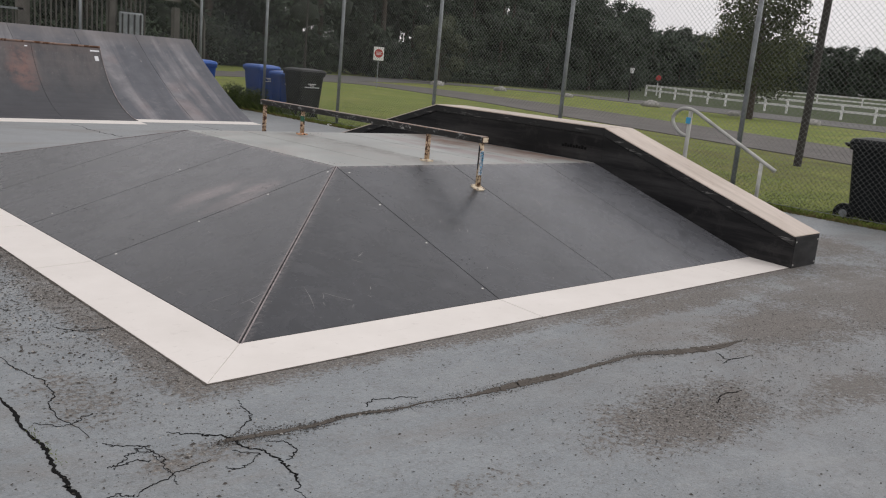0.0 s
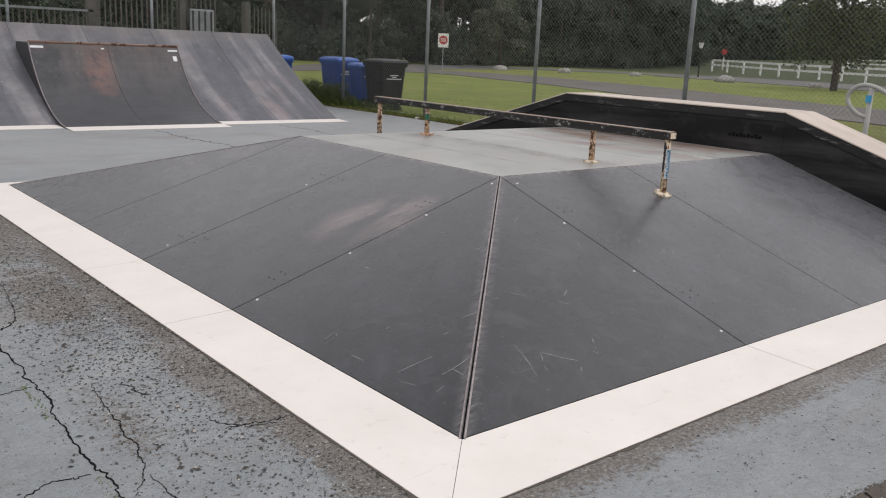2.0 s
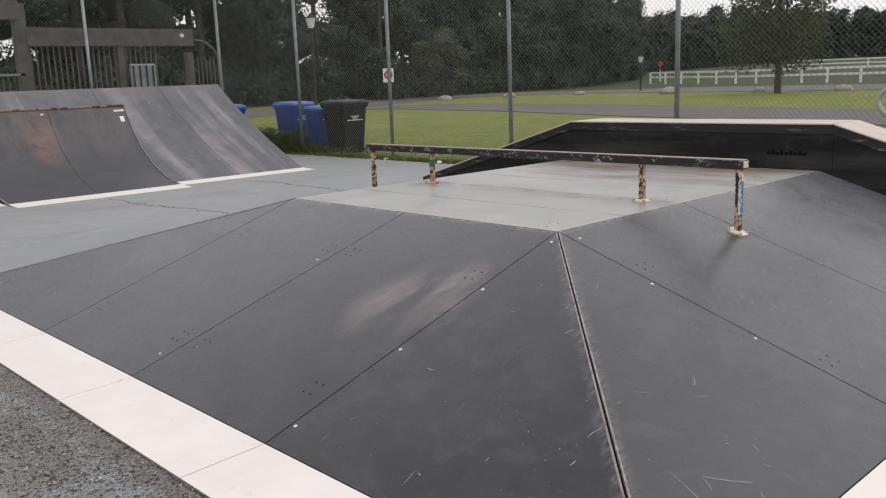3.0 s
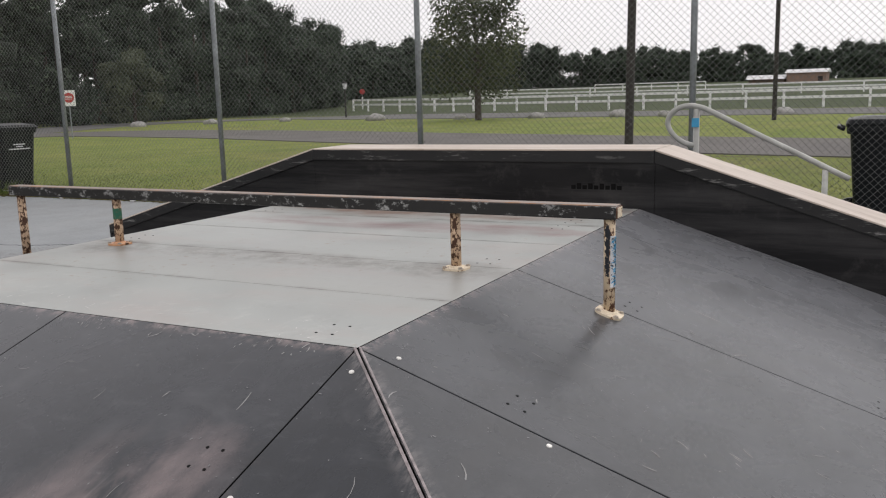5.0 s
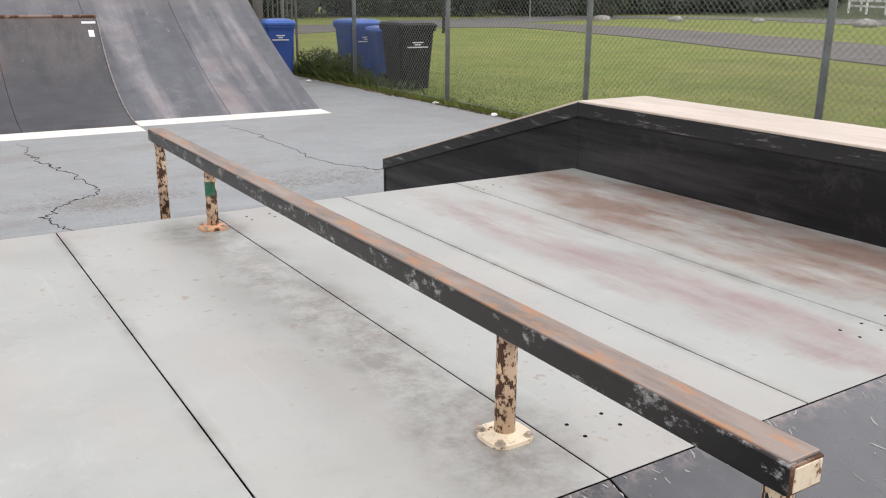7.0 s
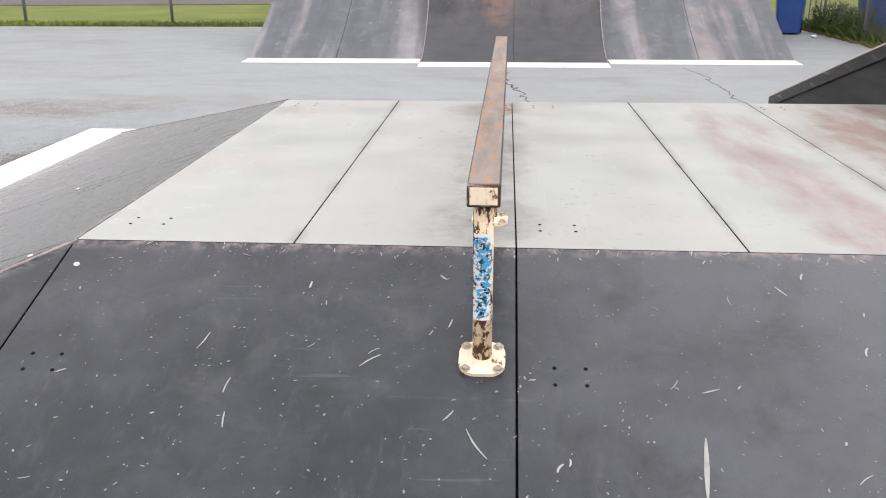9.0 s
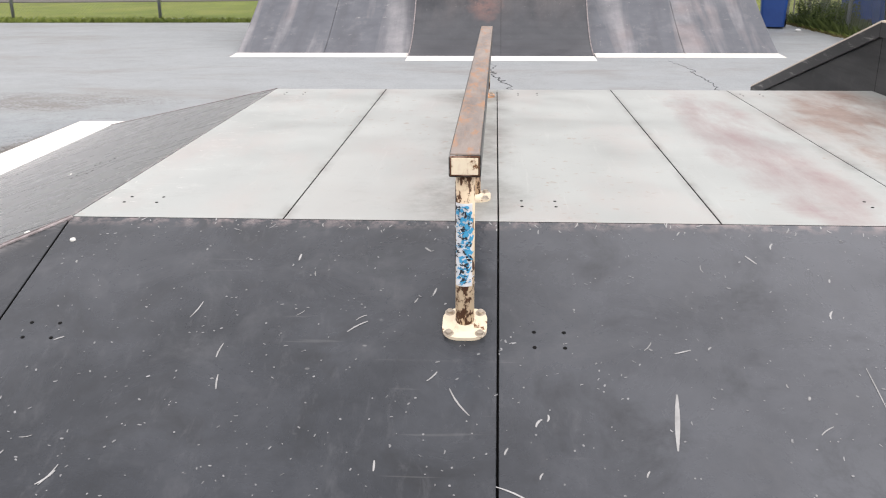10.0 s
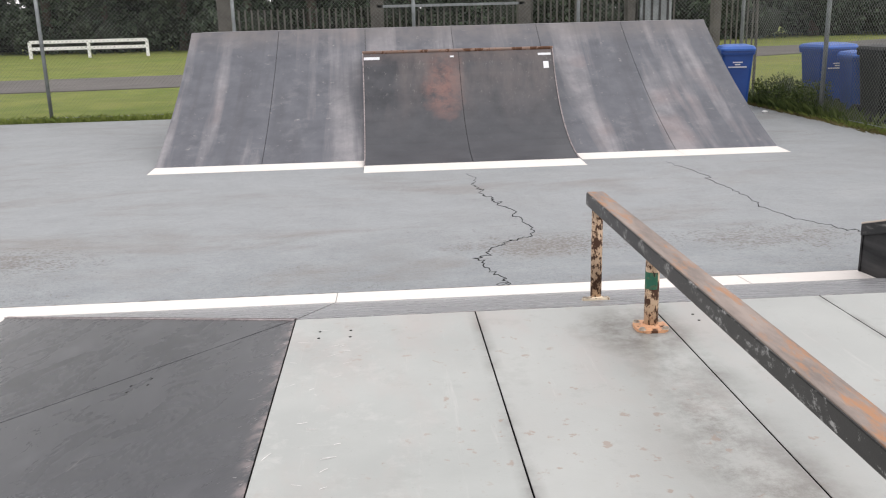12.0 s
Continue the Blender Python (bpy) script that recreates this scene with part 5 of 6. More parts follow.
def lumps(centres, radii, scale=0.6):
    """Uneven dark fillers that close a crown and stand for its inner shade; returns vertices and triangles."""
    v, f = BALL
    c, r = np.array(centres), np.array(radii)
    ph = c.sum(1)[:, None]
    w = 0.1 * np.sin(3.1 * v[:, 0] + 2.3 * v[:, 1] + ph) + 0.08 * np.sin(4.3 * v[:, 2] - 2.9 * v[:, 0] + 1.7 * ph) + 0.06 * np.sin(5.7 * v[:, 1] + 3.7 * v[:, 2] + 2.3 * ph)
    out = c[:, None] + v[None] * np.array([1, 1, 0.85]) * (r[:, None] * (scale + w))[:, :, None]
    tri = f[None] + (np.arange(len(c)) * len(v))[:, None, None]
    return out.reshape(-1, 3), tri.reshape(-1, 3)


def stem(p, z0, z1, r0, r1, seg=6):
    a = np.arange(seg) * math.tau / seg
    ring = np.stack([np.cos(a), np.sin(a)], 1)
    low = np.concatenate([p + ring * r0, np.full((seg, 1), z0)], 1)
    top = np.concatenate([p + ring * r1, np.full((seg, 1), z1)], 1)
    k = np.arange(seg)
    return np.concatenate([low, top]), np.stack([k, (k + 1) % seg, seg + (k + 1) % seg, seg + k], 1)


def joined(name, pieces, material, parent):
    """One mesh from many (vertices, faces) pairs."""
    verts, faces, base = [], [], 0
    for v, f in pieces:
        verts.append(v)
        faces += (f + base).tolist()
        base += len(v)
    me = bpy.data.meshes.new(name)
    me.from_pydata(np.concatenate(verts).tolist(), [], faces)
    me.polygons.foreach_set("use_smooth", np.ones(len(me.polygons), dtype=bool))
    me.materials.append(material)
    ob = new(name, me)
    ob.parent = parent
    return ob


def wood(name, line, spread, heights, step, leaves, size, seed, label, material, broad=1.1):
    """A belt of trees along a line, as one object each of leaves, dark shade filler and trunks."""
    rng = np.random.default_rng(seed)
    clouds = []
    core, trunks = [], []
    pts = [np.array(p, float) for p in line]
    for i, (a, b) in enumerate(zip(pts, pts[1:])):
        n = max(1, int(np.linalg.norm(b - a) / step))
        for k in range(n):
            for row in range(spread[1]):
                f = (k + rng.uniform(0.1, 0.9)) / n
                d = (b - a) / np.linalg.norm(b - a)
                out = np.array([d[1], -d[0]]) * -1
                p = a + (b - a) * f + out * (row * spread[0] + rng.uniform(-1.5, 1.5))
                h = (heights[i] * (1 - f) + heights[i + 1] * f) * rng.uniform(0.8, 1.16) * (1 + 0.06 * row)
                z0 = lift(p[0], p[1]) - 0.1
                cs, rs = [], []
                w = h * rng.uniform(0.2, 0.27) * broad
                for q in range(13):
                    t = rng.uniform(0.04, 0.93)
                    rr = w * (0.55 + 0.5 * (1 - abs(t - 0.45) * 1.4)) * rng.uniform(0.4, 0.72)
                    ang = rng.uniform(0, math.tau)
                    off = w * rng.uniform(0.15, 1.0)
                    cs.append((p[0] + off * math.cos(ang), p[1] + off * math.sin(ang), z0 + h * t))
                    rs.append(rr)
                for q in range(4):
                    ang = rng.uniform(0, math.tau)
                    off = rng.uniform(0.4, 2.8)
                    cs.append((p[0] + off * math.cos(ang), p[1] + off * math.sin(ang), z0 + h * rng.uniform(0.03, 0.16)))
                    rs.append(h * rng.uniform(0.09, 0.14))
                clouds.append(leaf_cloud(cs, rs, leaves if row == 0 else int(leaves * 0.6), size, rng))
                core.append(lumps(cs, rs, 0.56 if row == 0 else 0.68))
                trunks.append(stem(p, z0, z0 + h * 0.7, 0.022 * h, 0.008 * h))
    belt = thing(name, (0, 0, 0), label, "woods", kind="stuff")
    quads_object("foliage", np.concatenate(clouds), material, belt)
    joined("shade_filler", core, CORE, belt)
    joined("trunks", trunks, BARK, belt)


wood("woodland", ((-95, 66), (-50, 70), (-12, 68), (14, 62), (36, 60)), (5.0, 3), (15, 17, 18, 17.5, 17), 4.6, 4000, 0.3, 11, "dense dark green broadleaf wood edge", LEAF)
wood("woodland", ((36, 60), (54, 60.5), (90, 67), (122, 86)), (5.0, 3), (16.4, 11.2, 12.4, 11.5), 4.2, 4000, 0.3, 12, "dense dark green broadleaf wood edge", LEAF)
wood("far_woodland", ((128, 98), (170, 100), (215, 108), (238, 84), (252, 50), (262, 0), (262, -60)), (6.0, 3), (10.5, 9.6, 12.3, 9.8, 8.2, 8.8, 9.2), 4.4, 1500, 0.62, 13, "far dark tree line behind the paddocks", LEAF, 1.6)


def lone_tree(name, at, height, crown_r, seed, material, label, leaves=4200, size=0.3, base=0.3, gappy=False):
    rng = np.random.default_rng(seed)
    t = thing(name, at, label, "tree")
    bm = bmesh.new()
    r0 = 0.028 * height
    rod((0, 0, -0.1), (0.05, 0, height * 0.45), r0, r0 * 0.65, 10, bm)
    rod((0.05, 0, height * 0.44), (0.0, 0.1, height * 0.85), r0 * 0.65, r0 * 0.2, 8, bm)
    cs, rs = [], []
    for k in range(17 if gappy else 9):
        f = base + (0.95 - base) * ((k + 0.5) / (17 if gappy else 9))
        ang = k * 2.4 + rng.uniform(-0.4, 0.4)
        wide = crown_r * (1.15 - 0.75 * abs(f - 0.55) * 1.6)
        off = wide * rng.uniform(0.35, 0.8)
        c = (off * math.cos(ang), off * math.sin(ang), height * f)
        cs.append(c)
        rs.append(wide * rng.uniform(0.32, 0.5))
        rod((0.02, 0.02, height * max(0.25, f - 0.2)), c, r0 * 0.3, r0 * 0.08, 6, bm)
    part("trunk", bm, BARK, t, "grey-brown trunk with limbs")
    quads_object("crown", leaf_cloud(cs, rs, leaves, size, rng), material, t, "uneven leafy crown with gaps")
    if not gappy:
        joined("crown_filler", [lumps(cs, rs, 0.6)], CORE, t)
    return t


lone_tree("lawn_tree", (47.7, 25.1, -0.04), 7.3, 3.3, 21, LEAF_NEAR, "single broadleaf tree on the lawn strip", 8200, 0.2, 0.26, True)
lone_tree("pale_tree", (47.5, 52.0, -0.04), 5.2, 2.4, 22, LEAF_PALE, "small grey-green tree before the wood edge", 3600, 0.3, 0.08)
lone_tree("bush", (-17.5, 47, -0.04), 3.6, 2.0, 23, LEAF_PALE, "rounded green bush on the lawn", 2600, 0.25, 0.08)

# ---- signs, lamps, poles ----
sign = thing("park_sign", (29.1, 36.6, -0.04), "white sign with red circle on a thin post", "sign", turn=-42)
part("post", rod((0, 0.03, 0), (0, 0.03, 2.05), 0.025, seg=8), GALV, sign)
board = part("board", box(-0.27, 0.27, -0.012, 0.0, 1.42, 2.12, 0.01), WHITE, sign)
part("ring", disc((0, -0.0125, 1.79), (0, -1, 0), 0.22, 0.006, 24), SIGNRED, board, "red printed disc")
for k in range(3):
    part("bar", box(-0.14, 0.14, -0.024, -0.019, 1.72 + 0.06 * k, 1.745 + 0.06 * k), WHITE, board)

stop = thing("road_sign", (90.2, 59.7, 0.1), "small red road sign on a white post", "sign", turn=-55)
part("post", box(-0.08, 0.08, -0.08, 0.08, -0.3, 1.5, 0.01), WHITE, stop)
part("board", disc((0, -0.09, 2.15), (0, -1, 0), 0.33, 0.03, 8), SIGNRED, stop, "red octagonal board")
part("upright", box(-0.03, 0.03, -0.06, 0.0, 1.5, 2.3), GALV, stop)


def lamp_post(at, h):
    l = thing("street_lamp", at, "park lamp post with pale lantern head", "street lamp")
    part("pole", rod((0, 0, 0), (0, 0, h), 0.07, 0.045, 10), DARKWOOD, l)
    part("lantern", rod((0, 0, h), (0, 0, h + 0.42), 0.12, 0.22, 6), STICKER, l, "pale glass lantern")
    part("cap", rod((0, 0, h + 0.42), (0, 0, h + 0.62), 0.25, 0.03, 6), DARKWOOD, l)


lamp_post((23.7, 35.4, -0.04), 3.95)
lamp_post((59.0, 41.6, -0.04), 2.2)
pole = thing("utility_pole", (18.6, 8.5, -0.05), "dark creosoted wooden utility pole on the lawn", "pole")
part("pole", rod((0, 0, -0.2), (0.12, -0.1, 9.0), 0.085, 0.07, 12), DARKWOOD, pole)
pole2 = thing("utility_pole", (42.0, 8.4, -0.05), "thin dark wooden pole beside the lane", "pole")
part("pole", rod((0, 0, -0.2), (0, 0, 8.0), 0.1, 0.085, 10), DARKWOOD, pole2)

# ---- barn and low shed on the far slope ----
def gable(w, d, h, rise):
    bm = bmesh.new()
    o = 0.4
    v = [bm.verts.new(p) for p in ((-w / 2 - o, -d / 2 - o, h - 0.1), (w / 2 + o, -d / 2 - o, h - 0.1), (w / 2 + o, 0, h + rise), (-w / 2 - o, 0, h + rise), (-w / 2 - o, d / 2 + o, h - 0.1), (w / 2 + o, d / 2 + o, h - 0.1))]
    for q in ((0, 1, 2, 3), (3, 2, 5, 4), (0, 3, 4), (1, 5, 2), (0, 4, 5, 1)):
        bm.faces.new([v[i] for i in q])
    return bm


bz = lift(202, 20)
barn = thing("barn", (202, 19.5, bz), "brown barn with pale metal roof on the slope", "barn", turn=-92)
part("wall", box(-3.8, 3.8, -3.4, 3.4, -1.5, 2.0), BARN, barn)
part("roof", gable(7.6, 6.8, 2.0, 0.7), ROOF, barn, "pale metal roof")
part("door", box(2.3, 3.2, -3.46, -3.38, -1.0, 1.1), DARKWOOD, barn, "dark doorway")
shed = thing("shed", (201, 27.5, lift(201, 27.5)), "low open shed with pale roof on the slope", "shed", turn=-92)
part("wall", box(-3.6, 3.6, -1, 3, -1.5, 0.9), BARN, shed)
part("roof", gable(7.2, 5, 0.9, 0.8), ROOF, shed, "pale metal roof")

# ---- stones along the lane ----
rs = random.Random(9)
stone_at = [(43.5, 47.6), (47.5, 45.0), (51.0, 41.4), (50.2, 33.5), (50.2, 27.5), (50.4, 22.5), (50.6, 17.6), (49.9, 14.9), (51.6, 9.0), (50.5, 3.0), (50.0, -4.0)]
for x, y in stone_at:
    bm = bmesh.new()
    bmesh.ops.create_icosphere(bm, subdivisions=2, radius=1.0)
    s = rs.uniform(0.35, 0.6)
    for v in bm.verts:
        k = 1 + 0.4 * noise.noise(v.co * 1.4 + Vector((x, y, 0)))
        v.co = Vector((v.co.x * s * 1.3 * k, v.co.y * s * k, v.co.z * s * 0.6 * k))
    ob = tagged(mesh_ob("boulder", bm, STONE, smooth=True), "grey boulder half sunk in the lawn", "boulder", "boulders along the lane")
    ob.location = (x, y, lift(x, y) + 0.05)

# ---- small pale concrete lumps at the fence foot ----
for x, y, s in ((10.5, 14.72, 0.035), (10.5, 13.3, 0.035), (10.25, 18.55, 0.035)):
    bm = bmesh.new()
    bmesh.ops.create_icosphere(bm, subdivisions=2, radius=s)
    for v in bm.verts:
        v.co *= 1 + 0.35 * noise.noise(v.co * 30 + Vector((x, y, 0)))
        v.co.x *= 1.5
        v.co.z = max(v.co.z * 0.8, -s * 0.5)
    ob = tagged(mesh_ob("rubble", bm, WHITE, smooth=True), "pale lump of broken concrete on the court", "rubble")
    ob.location = (x, y, s * 0.5)


# ---- grass, weeds, grit, scuffs ----
def blades(spots, height, width, rng, lean=0.5):
    n = len(spots)
    ang = rng.uniform(0, math.tau, n)
    h = height * rng.uniform(0.4, 1.3, n)
    w = width * rng.uniform(0.6, 1.3, n)
    tilt = rng.normal(size=(n, 2)) * lean * h[:, None]
    side = np.stack([np.cos(ang) * w, np.sin(ang) * w, np.zeros(n)], 1)
    foot = np.array(spots)
    mid = foot + np.concatenate([tilt * 0.3, (h * 0.6)[:, None]], 1)
    tip = foot + np.concatenate([tilt, h[:, None]], 1)
    return np.stack([foot - side, foot + side, mid + side * 0.8, tip], 1).reshape(-1, 3)


def grass_patch(name, spots, height, width, seed, material, label, lean=0.5):
    rng = np.random.default_rng(seed)
    tagged(quads_object(name, blades(spots, height, width, rng, lean), material), label, "grass", kind="stuff")


rg = np.random.default_rng(31)
strip_e = np.stack([10.58 + np.abs(rg.normal(0, 0.16, 9000)), rg.uniform(-2, 20.6, 9000), np.full(9000, -0.03)], 1)
grass_patch("fence_grass", strip_e, 0.09, 0.006, 32, BLADE, "rough uncut grass along the fence foot")
strip_n = np.stack([rg.uniform(-8, 10.6, 7000), 20.58 + np.abs(rg.normal(0, 0.18, 7000)), np.full(7000, -0.03)], 1)
grass_patch("fence_grass", strip_n, 0.12, 0.007, 33, BLADE, "rough uncut grass along the fence foot")
dry = np.stack([10.5 + np.abs(rg.normal(0, 0.1, 3500)), rg.uniform(-2, 20.6, 3500), np.full(3500, -0.02)], 1)
grass_patch("dry_grass", dry, 0.06, 0.006, 34, DRY, "dry yellow grass edge", 0.9)
weeds = np.stack([10.62 + np.abs(rg.normal(0, 0.26, 4200)), rg.normal(18.6, 0.85, 4200), np.full(4200, -0.03)], 1)
grass_patch("weeds", weeds, 0.2, 0.003, 35, WEED, "tall weeds growing round the bins", 0.35)
wr = np.random.default_rng(38)
bush = [(10.72 + abs(wr.normal(0, 0.12)), y, wr.uniform(0.03, 0.36)) for y in wr.uniform(17.6, 20.0, 34)]
tagged(quads_object("weed_bush", leaf_cloud(bush, [wr.uniform(0.1, 0.22) for _ in bush], 9000, 0.04, wr, 1.1), WEED), "leafy weeds growing through the fence by the bins", "weeds", kind="stuff")
lawn = np.stack([10.7 + rg.exponential(2.4, 42000), rg.uniform(-3, 24, 42000), np.full(42000, -0.04)], 1)
grass_patch("lawn_grass", lawn, 0.022, 0.005, 36, BLADE, "short mown lawn grass", 0.8)


def on_ramp(x, y):
    """Height and normal of the funbox surface."""
    zs, zw, zn = south(x, y)[2], west(x, y)[2], north(x, y)[2]
    z = min(zs, zw, zn, DZ)
    if z == DZ:
        return z, UP
    return (z, NS) if z == zs else ((z, NW) if z == zw else (z, Vector((0, 1, 1)).normalized()))


def scuffs(count, region, seed, lmin, lmax, wmin, wmax, aim=None):
    rng = random.Random(seed)
    verts = []
    for _ in range(count):
        x, y = rng.uniform(*region[0]), rng.uniform(*region[1])
        a = rng.gauss(aim, 0.5) if aim is not None else rng.uniform(0, math.pi)
        length, w = rng.uniform(lmin, lmax) * rng.uniform(0.3, 1), rng.uniform(wmin, wmax)
        d = Vector((math.cos(a), math.sin(a)))
        k = Vector((-d.y, d.x)) * w
        bow = rng.uniform(-0.12, 0.12) * length
        ps = []
        for f in (0, 0.35, 0.7, 1.0):
            c = Vector((x, y)) + d * length * f + Vector((-d.y, d.x)) * bow * math.sin(f * math.pi)
            t = 0.25 + 0.75 * math.sin(math.pi * (0.15 + 0.7 * f))
            ps.append((c - k * t, c + k * t))
        zn = [on_ramp(*q) for p in ps for q in p]
        if any(n is not zn[0][1] and n != zn[0][1] for _, n in zn):
            continue
        for (a0, b0), (a1, b1) in zip(ps, ps[1:]):
            for q in (a0, b0, b1, a1):
                z, n = on_ramp(q.x, q.y)
                verts.append((q.x + n.x * 0.0009, q.y + n.y * 0.0009, z + n.z * 0.0009))
    return np.array(verts)


SCUFF = plain("board_scuff", (0.25, 0.25, 0.255), 0.6, vary=0.4, scale=14)
SCUFF_WHITE = plain("board_scuff_white", (0.7, 0.69, 0.67), 0.6, vary=0.2, scale=14)
SCUFF_PALE = plain("board_scuff_pale", (0.36, 0.355, 0.35), 0.6, vary=0.3, scale=14)
tagged(quads_object("scuff_marks", scuffs(1700, ((3.9, 7.0), (3.6, 5.3)), 41, 0.002, 0.012, 0.0007, 0.0025), SCUFF), "short pale board scuffs on the ramp sheet", "scuffs", kind="stuff")
tagged(quads_object("scuff_marks", scuffs(110, ((3.9, 7.0), (3.6, 5.25)), 42, 0.02, 0.06, 0.001, 0.003, 1.2), SCUFF_PALE), "longer pale board scuffs on the ramp sheet", "scuffs", kind="stuff")
tagged(quads_object("scuff_marks", scuffs(900, ((2.1, 3.85), (3.6, 8.4)), 43, 0.003, 0.014, 0.0008, 0.002), SCUFF), "short pale board scuffs on the hipped sheets", "scuffs", kind="stuff")
tagged(quads_object("scuff_marks", scuffs(60, ((2.1, 3.85), (3.6, 8.0)), 44, 0.03, 0.12, 0.0008, 0.0022), SCUFF_PALE), "longer pale board scuffs on the hipped sheets", "scuffs", kind="stuff")
tagged(quads_object("scuff_marks", scuffs(110, ((3.9, 7.05), (5.28, 5.335)), 45, 0.006, 0.03, 0.0008, 0.002, 1.57), SCUFF_PALE), "scraped lip along the deck edge", "scuffs", kind="stuff")
tagged(quads_object("scuff_marks", scuffs(110, ((3.78, 3.855), (5.4, 7.7)), 46, 0.006, 0.03, 0.0008, 0.002, 0.2), SCUFF_PALE), "scraped lip along the deck edge", "scuffs", kind="stuff")


tagged(quads_object("scuff_marks", scuffs(38, ((3.87, 4.05), (5.4, 7.7)), 47, 0.01, 0.06, 0.0007, 0.002, 0.4), SCUFF_WHITE), "white board scuffs along the deck edge", "scuffs", kind="stuff")


def long_scratches():
    """Single long board scratches near the hip, each a thin bowed line."""
    verts = []
    marks = ((2.632, 3.901, 2.571, 3.7), (2.716, 3.825, 2.844, 3.72), (2.925, 4.235, 2.978, 4.197), (3.048, 3.823, 3.03, 3.792), (2.656, 3.742, 2.65, 3.711), (2.975, 3.748, 2.985, 3.725),
             (3.125, 4.112, 3.172, 4.068), (2.233, 3.907, 2.383, 3.907), (2.141, 4.087, 2.299, 4.05), (2.142, 3.832, 2.189, 3.84), (2.435, 4.147, 2.463, 4.143), (2.285, 3.895, 2.28, 3.826), (2.102, 4.614, 2.18, 4.628),
             (4.329, 4.933, 4.346, 4.99), (5.482, 4.843, 5.521, 4.856), (4.974, 4.724, 5.02, 4.65), (5.077, 4.476, 5.16, 4.43), (4.457, 4.707, 4.45, 4.75), (4.17, 4.45, 4.19, 4.5), (4.04, 4.5, 4.06, 4.53), (5.897, 4.81, 5.9, 4.69))
    rng = random.Random(77)
    for x0, y0, x1, y1 in marks:
        p, q = Vector((x0, y0)), Vector((x1, y1))
        side = Vector((p.y - q.y, q.x - p.x)).normalized()
        bow = rng.uniform(-0.06, 0.06) * (q - p).length
        w = rng.uniform(0.0012, 0.0022)
        ps = []
        for f in (0, 0.2, 0.4, 0.6, 0.8, 1.0):
            c = p.lerp(q, f) + side * bow * math.sin(f * math.pi)
            t = w * (0.3 + 0.7 * math.sin(math.pi * (0.1 + 0.8 * f)))
            ps.append((c - side * t, c + side * t))
        for (a0, b0), (a1, b1) in zip(ps, ps[1:]):
            for v in (a0, b0, b1, a1):
                z, n = on_ramp(v.x, v.y)
                verts.append((v.x + n.x * 0.001, v.y + n.y * 0.001, z + n.z * 0.001))
    return np.array(verts)


def streak():
    """One broad pale streak running down the slope."""
    verts = []
    for k in range(10):
        y = 4.722 - 0.015 * k
        w0, w1 = (0.0055 * math.sin(math.pi * (j + 1.2) / 12.4) for j in (k, k + 1))
        for x, yy in ((5.467 - 0.0023 * k - w0, y), (5.467 - 0.0023 * k + w0, y), (5.465 - 0.0023 * k + w1, y - 0.015), (5.465 - 0.0023 * k - w1, y - 0.015)):
            z, n = on_ramp(x, yy)
            verts.append((x, yy + n.y * 0.001, z + n.z * 0.001))
    return np.array(verts)


tagged(quads_object("scratch_marks", streak(), SCUFF_PALE), "broad pale streak down the ramp sheet", "scratches", kind="stuff")
tagged(quads_object("scratch_marks", long_scratches(), SCUFF_PALE), "long thin pale scratches beside the hip edge", "scratches", kind="stuff")


def grit(count, region, seed, size, material, label, soft=None):
    """Loose chips lying on the court."""
    rng = np.random.default_rng(seed)
    x = rng.uniform(*region[0], count) if soft is None else soft[0](rng, count)
    y = rng.uniform(*region[1], count) if soft is None else soft[1](rng, count)
    s = size * (0.35 + 1.1 * rng.random(count) ** 2.5 + 1.6 * rng.random(count) ** 14)
    a = rng.uniform(0, math.tau, count)
    z = np.full(count, 0.001)
    u = np.stack([np.cos(a) * s, np.sin(a) * s, np.zeros(count)], 1)
    v = np.stack([-np.sin(a) * s * 0.5, np.cos(a) * s * 0.5, np.zeros(count)], 1)
    c = np.stack([x, y, z], 1)
    up = np.stack([np.zeros(count), np.zeros(count), s * 0.5], 1)
    quad = np.stack([c - u, c + v + up, c + u + up * 0.4, c - v], 1)
    tagged(quads_object("grit", quad.reshape(-1, 3), material), label, "grit", kind="stuff")


CHIP_D = plain("dark_chip", (0.075, 0.068, 0.06), 0.9, vary=0.4)
CHIP_L = plain("pale_chip", (0.42, 0.4, 0.37), 0.8, vary=0.3)
grit(26000, ((-0.5, 9), (-0.5, 3.1)), 51, 0.0034, CHIP_D, "dark loose chips and leaf bits on the court")
grit(9000, ((-0.5, 1.64), (2.5, 9.5)), 52, 0.003, CHIP_D, "dark loose chips and leaf bits on the court")
band_x = lambda r, n: 1.645 - np.abs(r.normal(0, 0.14, n))
band_y = lambda r, n: r.uniform(3.2, 9.0, n)
grit(9000, None, 53, 0.003, CHIP_D, "dark grit gathered along the threshold plate", (band_x, band_y))
grit(900, None, 54, 0.0036, CHIP_L, "pale grit gathered along the threshold plate", (band_x, band_y))
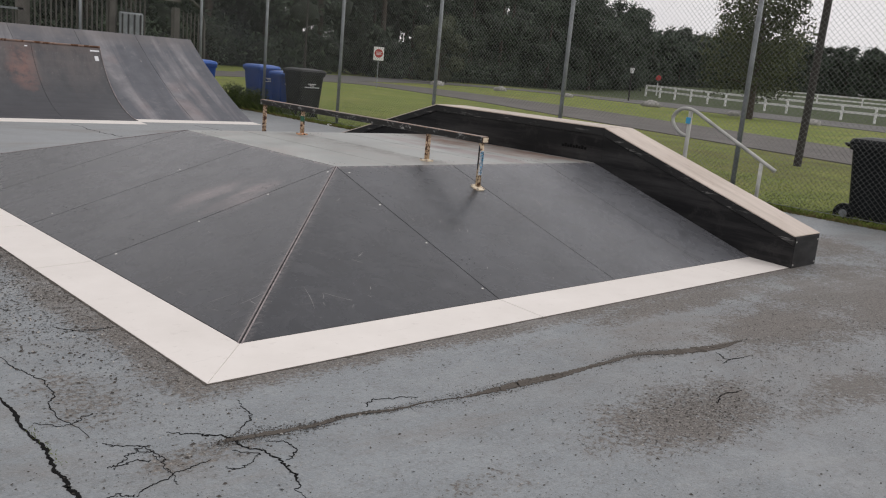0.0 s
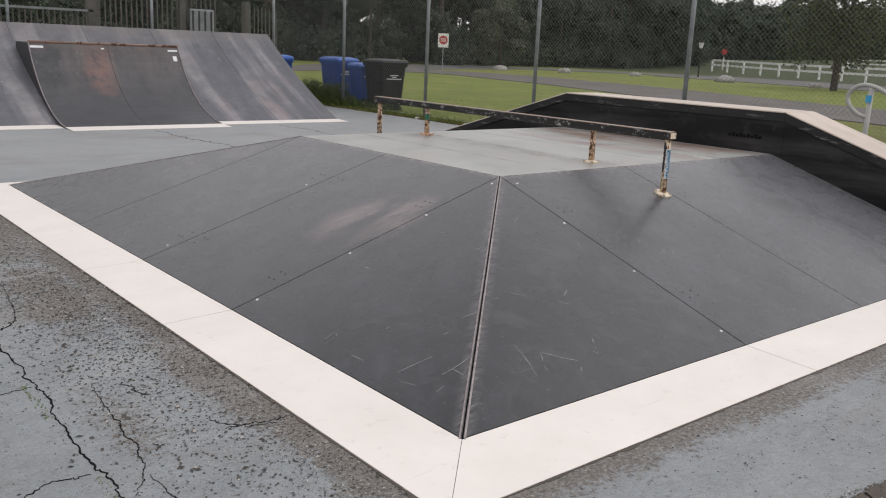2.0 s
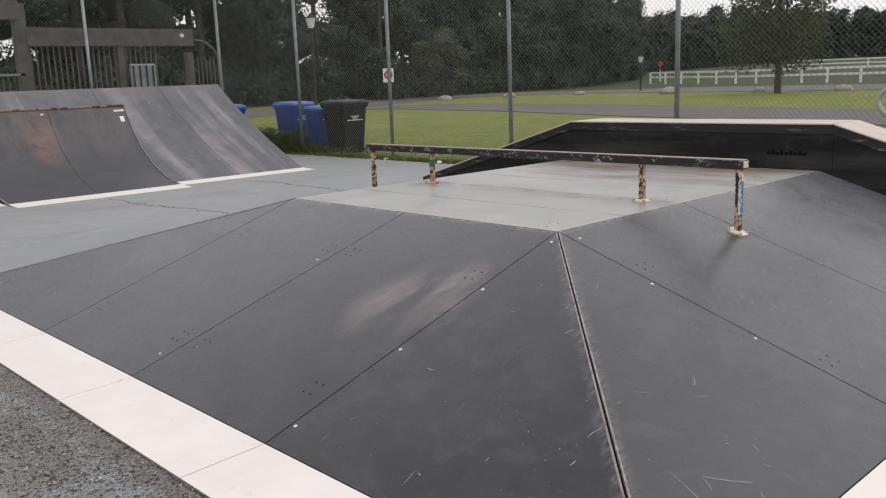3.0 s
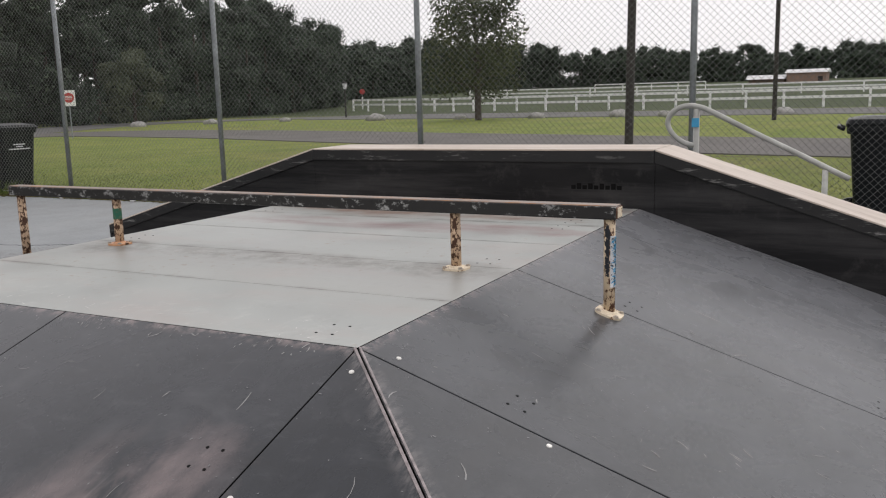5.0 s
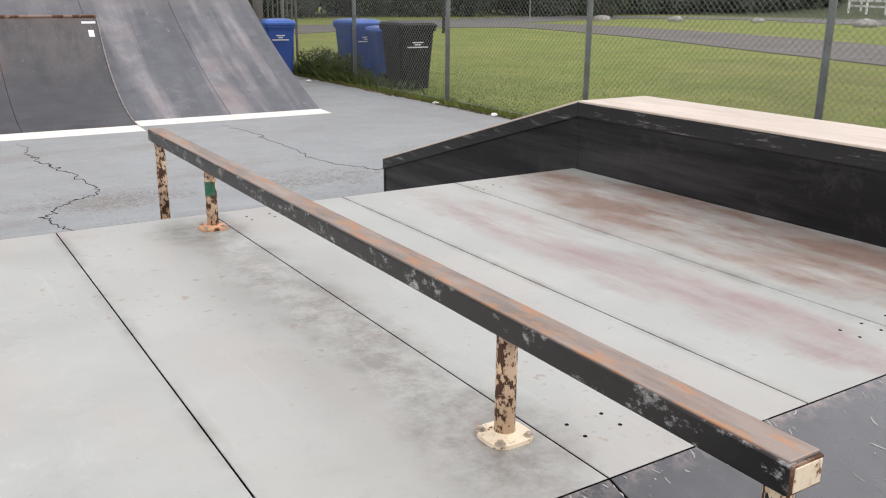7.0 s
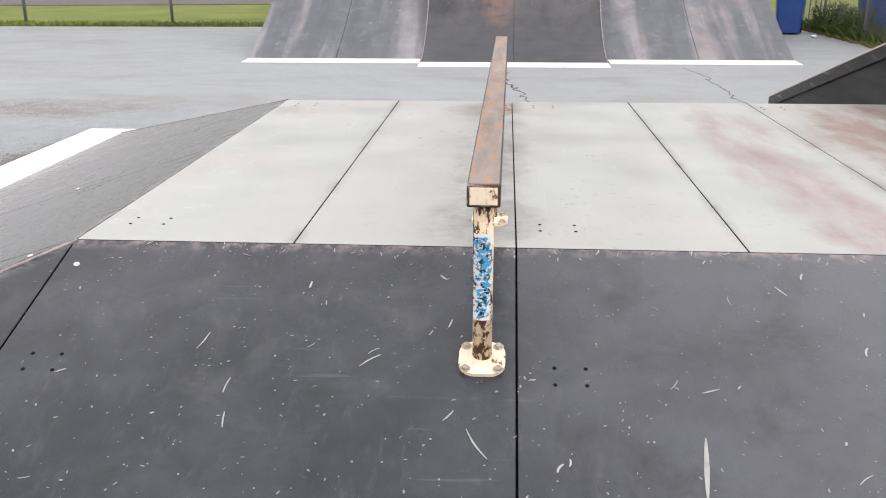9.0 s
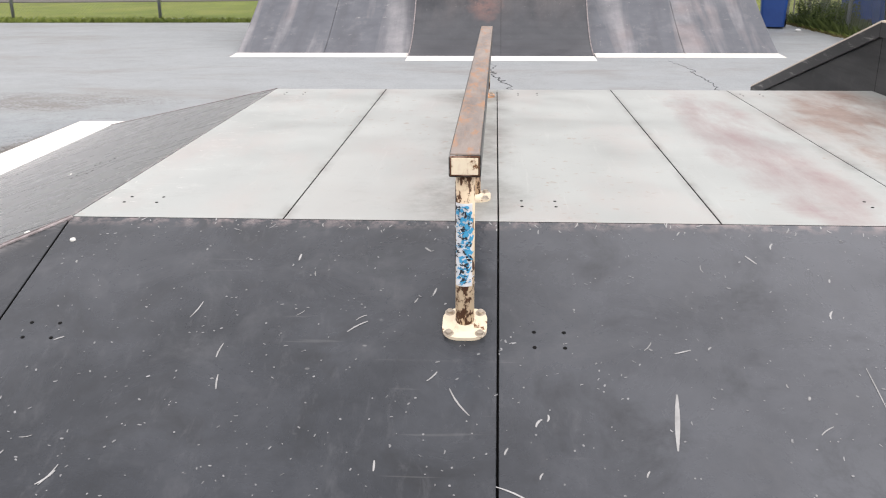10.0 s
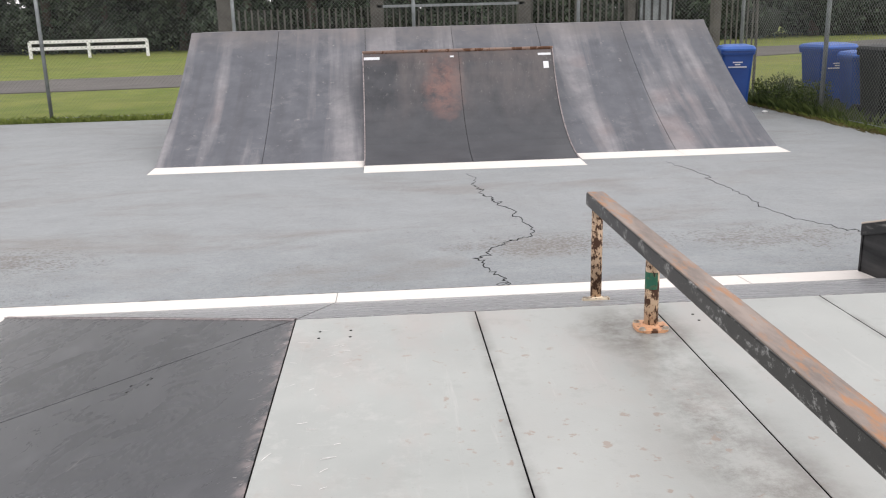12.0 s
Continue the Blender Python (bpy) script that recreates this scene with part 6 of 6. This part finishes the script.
worn_x = lambda r, n: np.minimum(1.64, r.normal(1.33, 0.2, n))
worn_y = lambda r, n: r.normal(5.4, 1.2, n)
grit(9000, None, 56, 0.0055, CHIP_D, "dark stone chips in the worn court", (worn_x, worn_y))
grit(3000, None, 57, 0.005, CHIP_L, "pale stone chips in the worn court", (worn_x, worn_y))
grit(2600, ((-0.5, 9), (-0.5, 3.1)), 55, 0.0026, CHIP_L, "pale loose grains on the court")
moss = np.stack([0.9 + rg.normal(0, 0.01, 700), rg.uniform(2.0, 5.6, 700), np.zeros(700)], 1)
moss = moss[(np.sin(moss[:, 1] * 7.0) > 0.3)]
grass_patch("moss", moss, 0.007, 0.002, 37, BLADE, "green moss tufts in the crack", 0.8)

trail = smooth_path([Vector(q) for q in ((1.4, 2.62), (1.6, 2.6), (1.81, 2.57), (1.98, 2.58), (2.18, 2.53), (2.66, 2.47), (2.92, 2.46), (3.19, 2.44), (3.47, 2.44), (3.81, 2.43), (4.04, 2.35), (4.34, 2.28), (4.6, 2.27))], 30)
trail_xy = np.array([q[:] for q in trail])
pick = np.random.default_rng(61).integers(0, len(trail_xy), 12000)
trail_x = lambda r, n: trail_xy[pick[:n], 0] + r.normal(0, 0.03, n)
trail_y = lambda r, n: trail_xy[pick[:n], 1] + r.normal(0, 0.02, n) * (1 + 0.9 * np.sin(pick[:n] * 0.05))
grit(12000, None, 62, 0.0032, CHIP_D, "dark grit along the old crack", (trail_x, trail_y))
grit(1500, None, 63, 0.003, CHIP_L, "pale grit along the old crack", (trail_x, trail_y))
patch_x = lambda r, n: np.concatenate([r.normal(3.4, 0.35, n // 2), r.normal(5.2, 0.75, n - n // 2)])
patch_y = lambda r, n: np.concatenate([r.normal(1.8, 0.14, n // 2), r.normal(2.1, 0.3, n - n // 2)])
grit(9000, None, 64, 0.0034, CHIP_D, "dark exposed stone chips in worn patches", (patch_x, patch_y))
grit(3800, None, 65, 0.003, CHIP_L, "pale exposed stone chips in worn patches", (patch_x, patch_y))
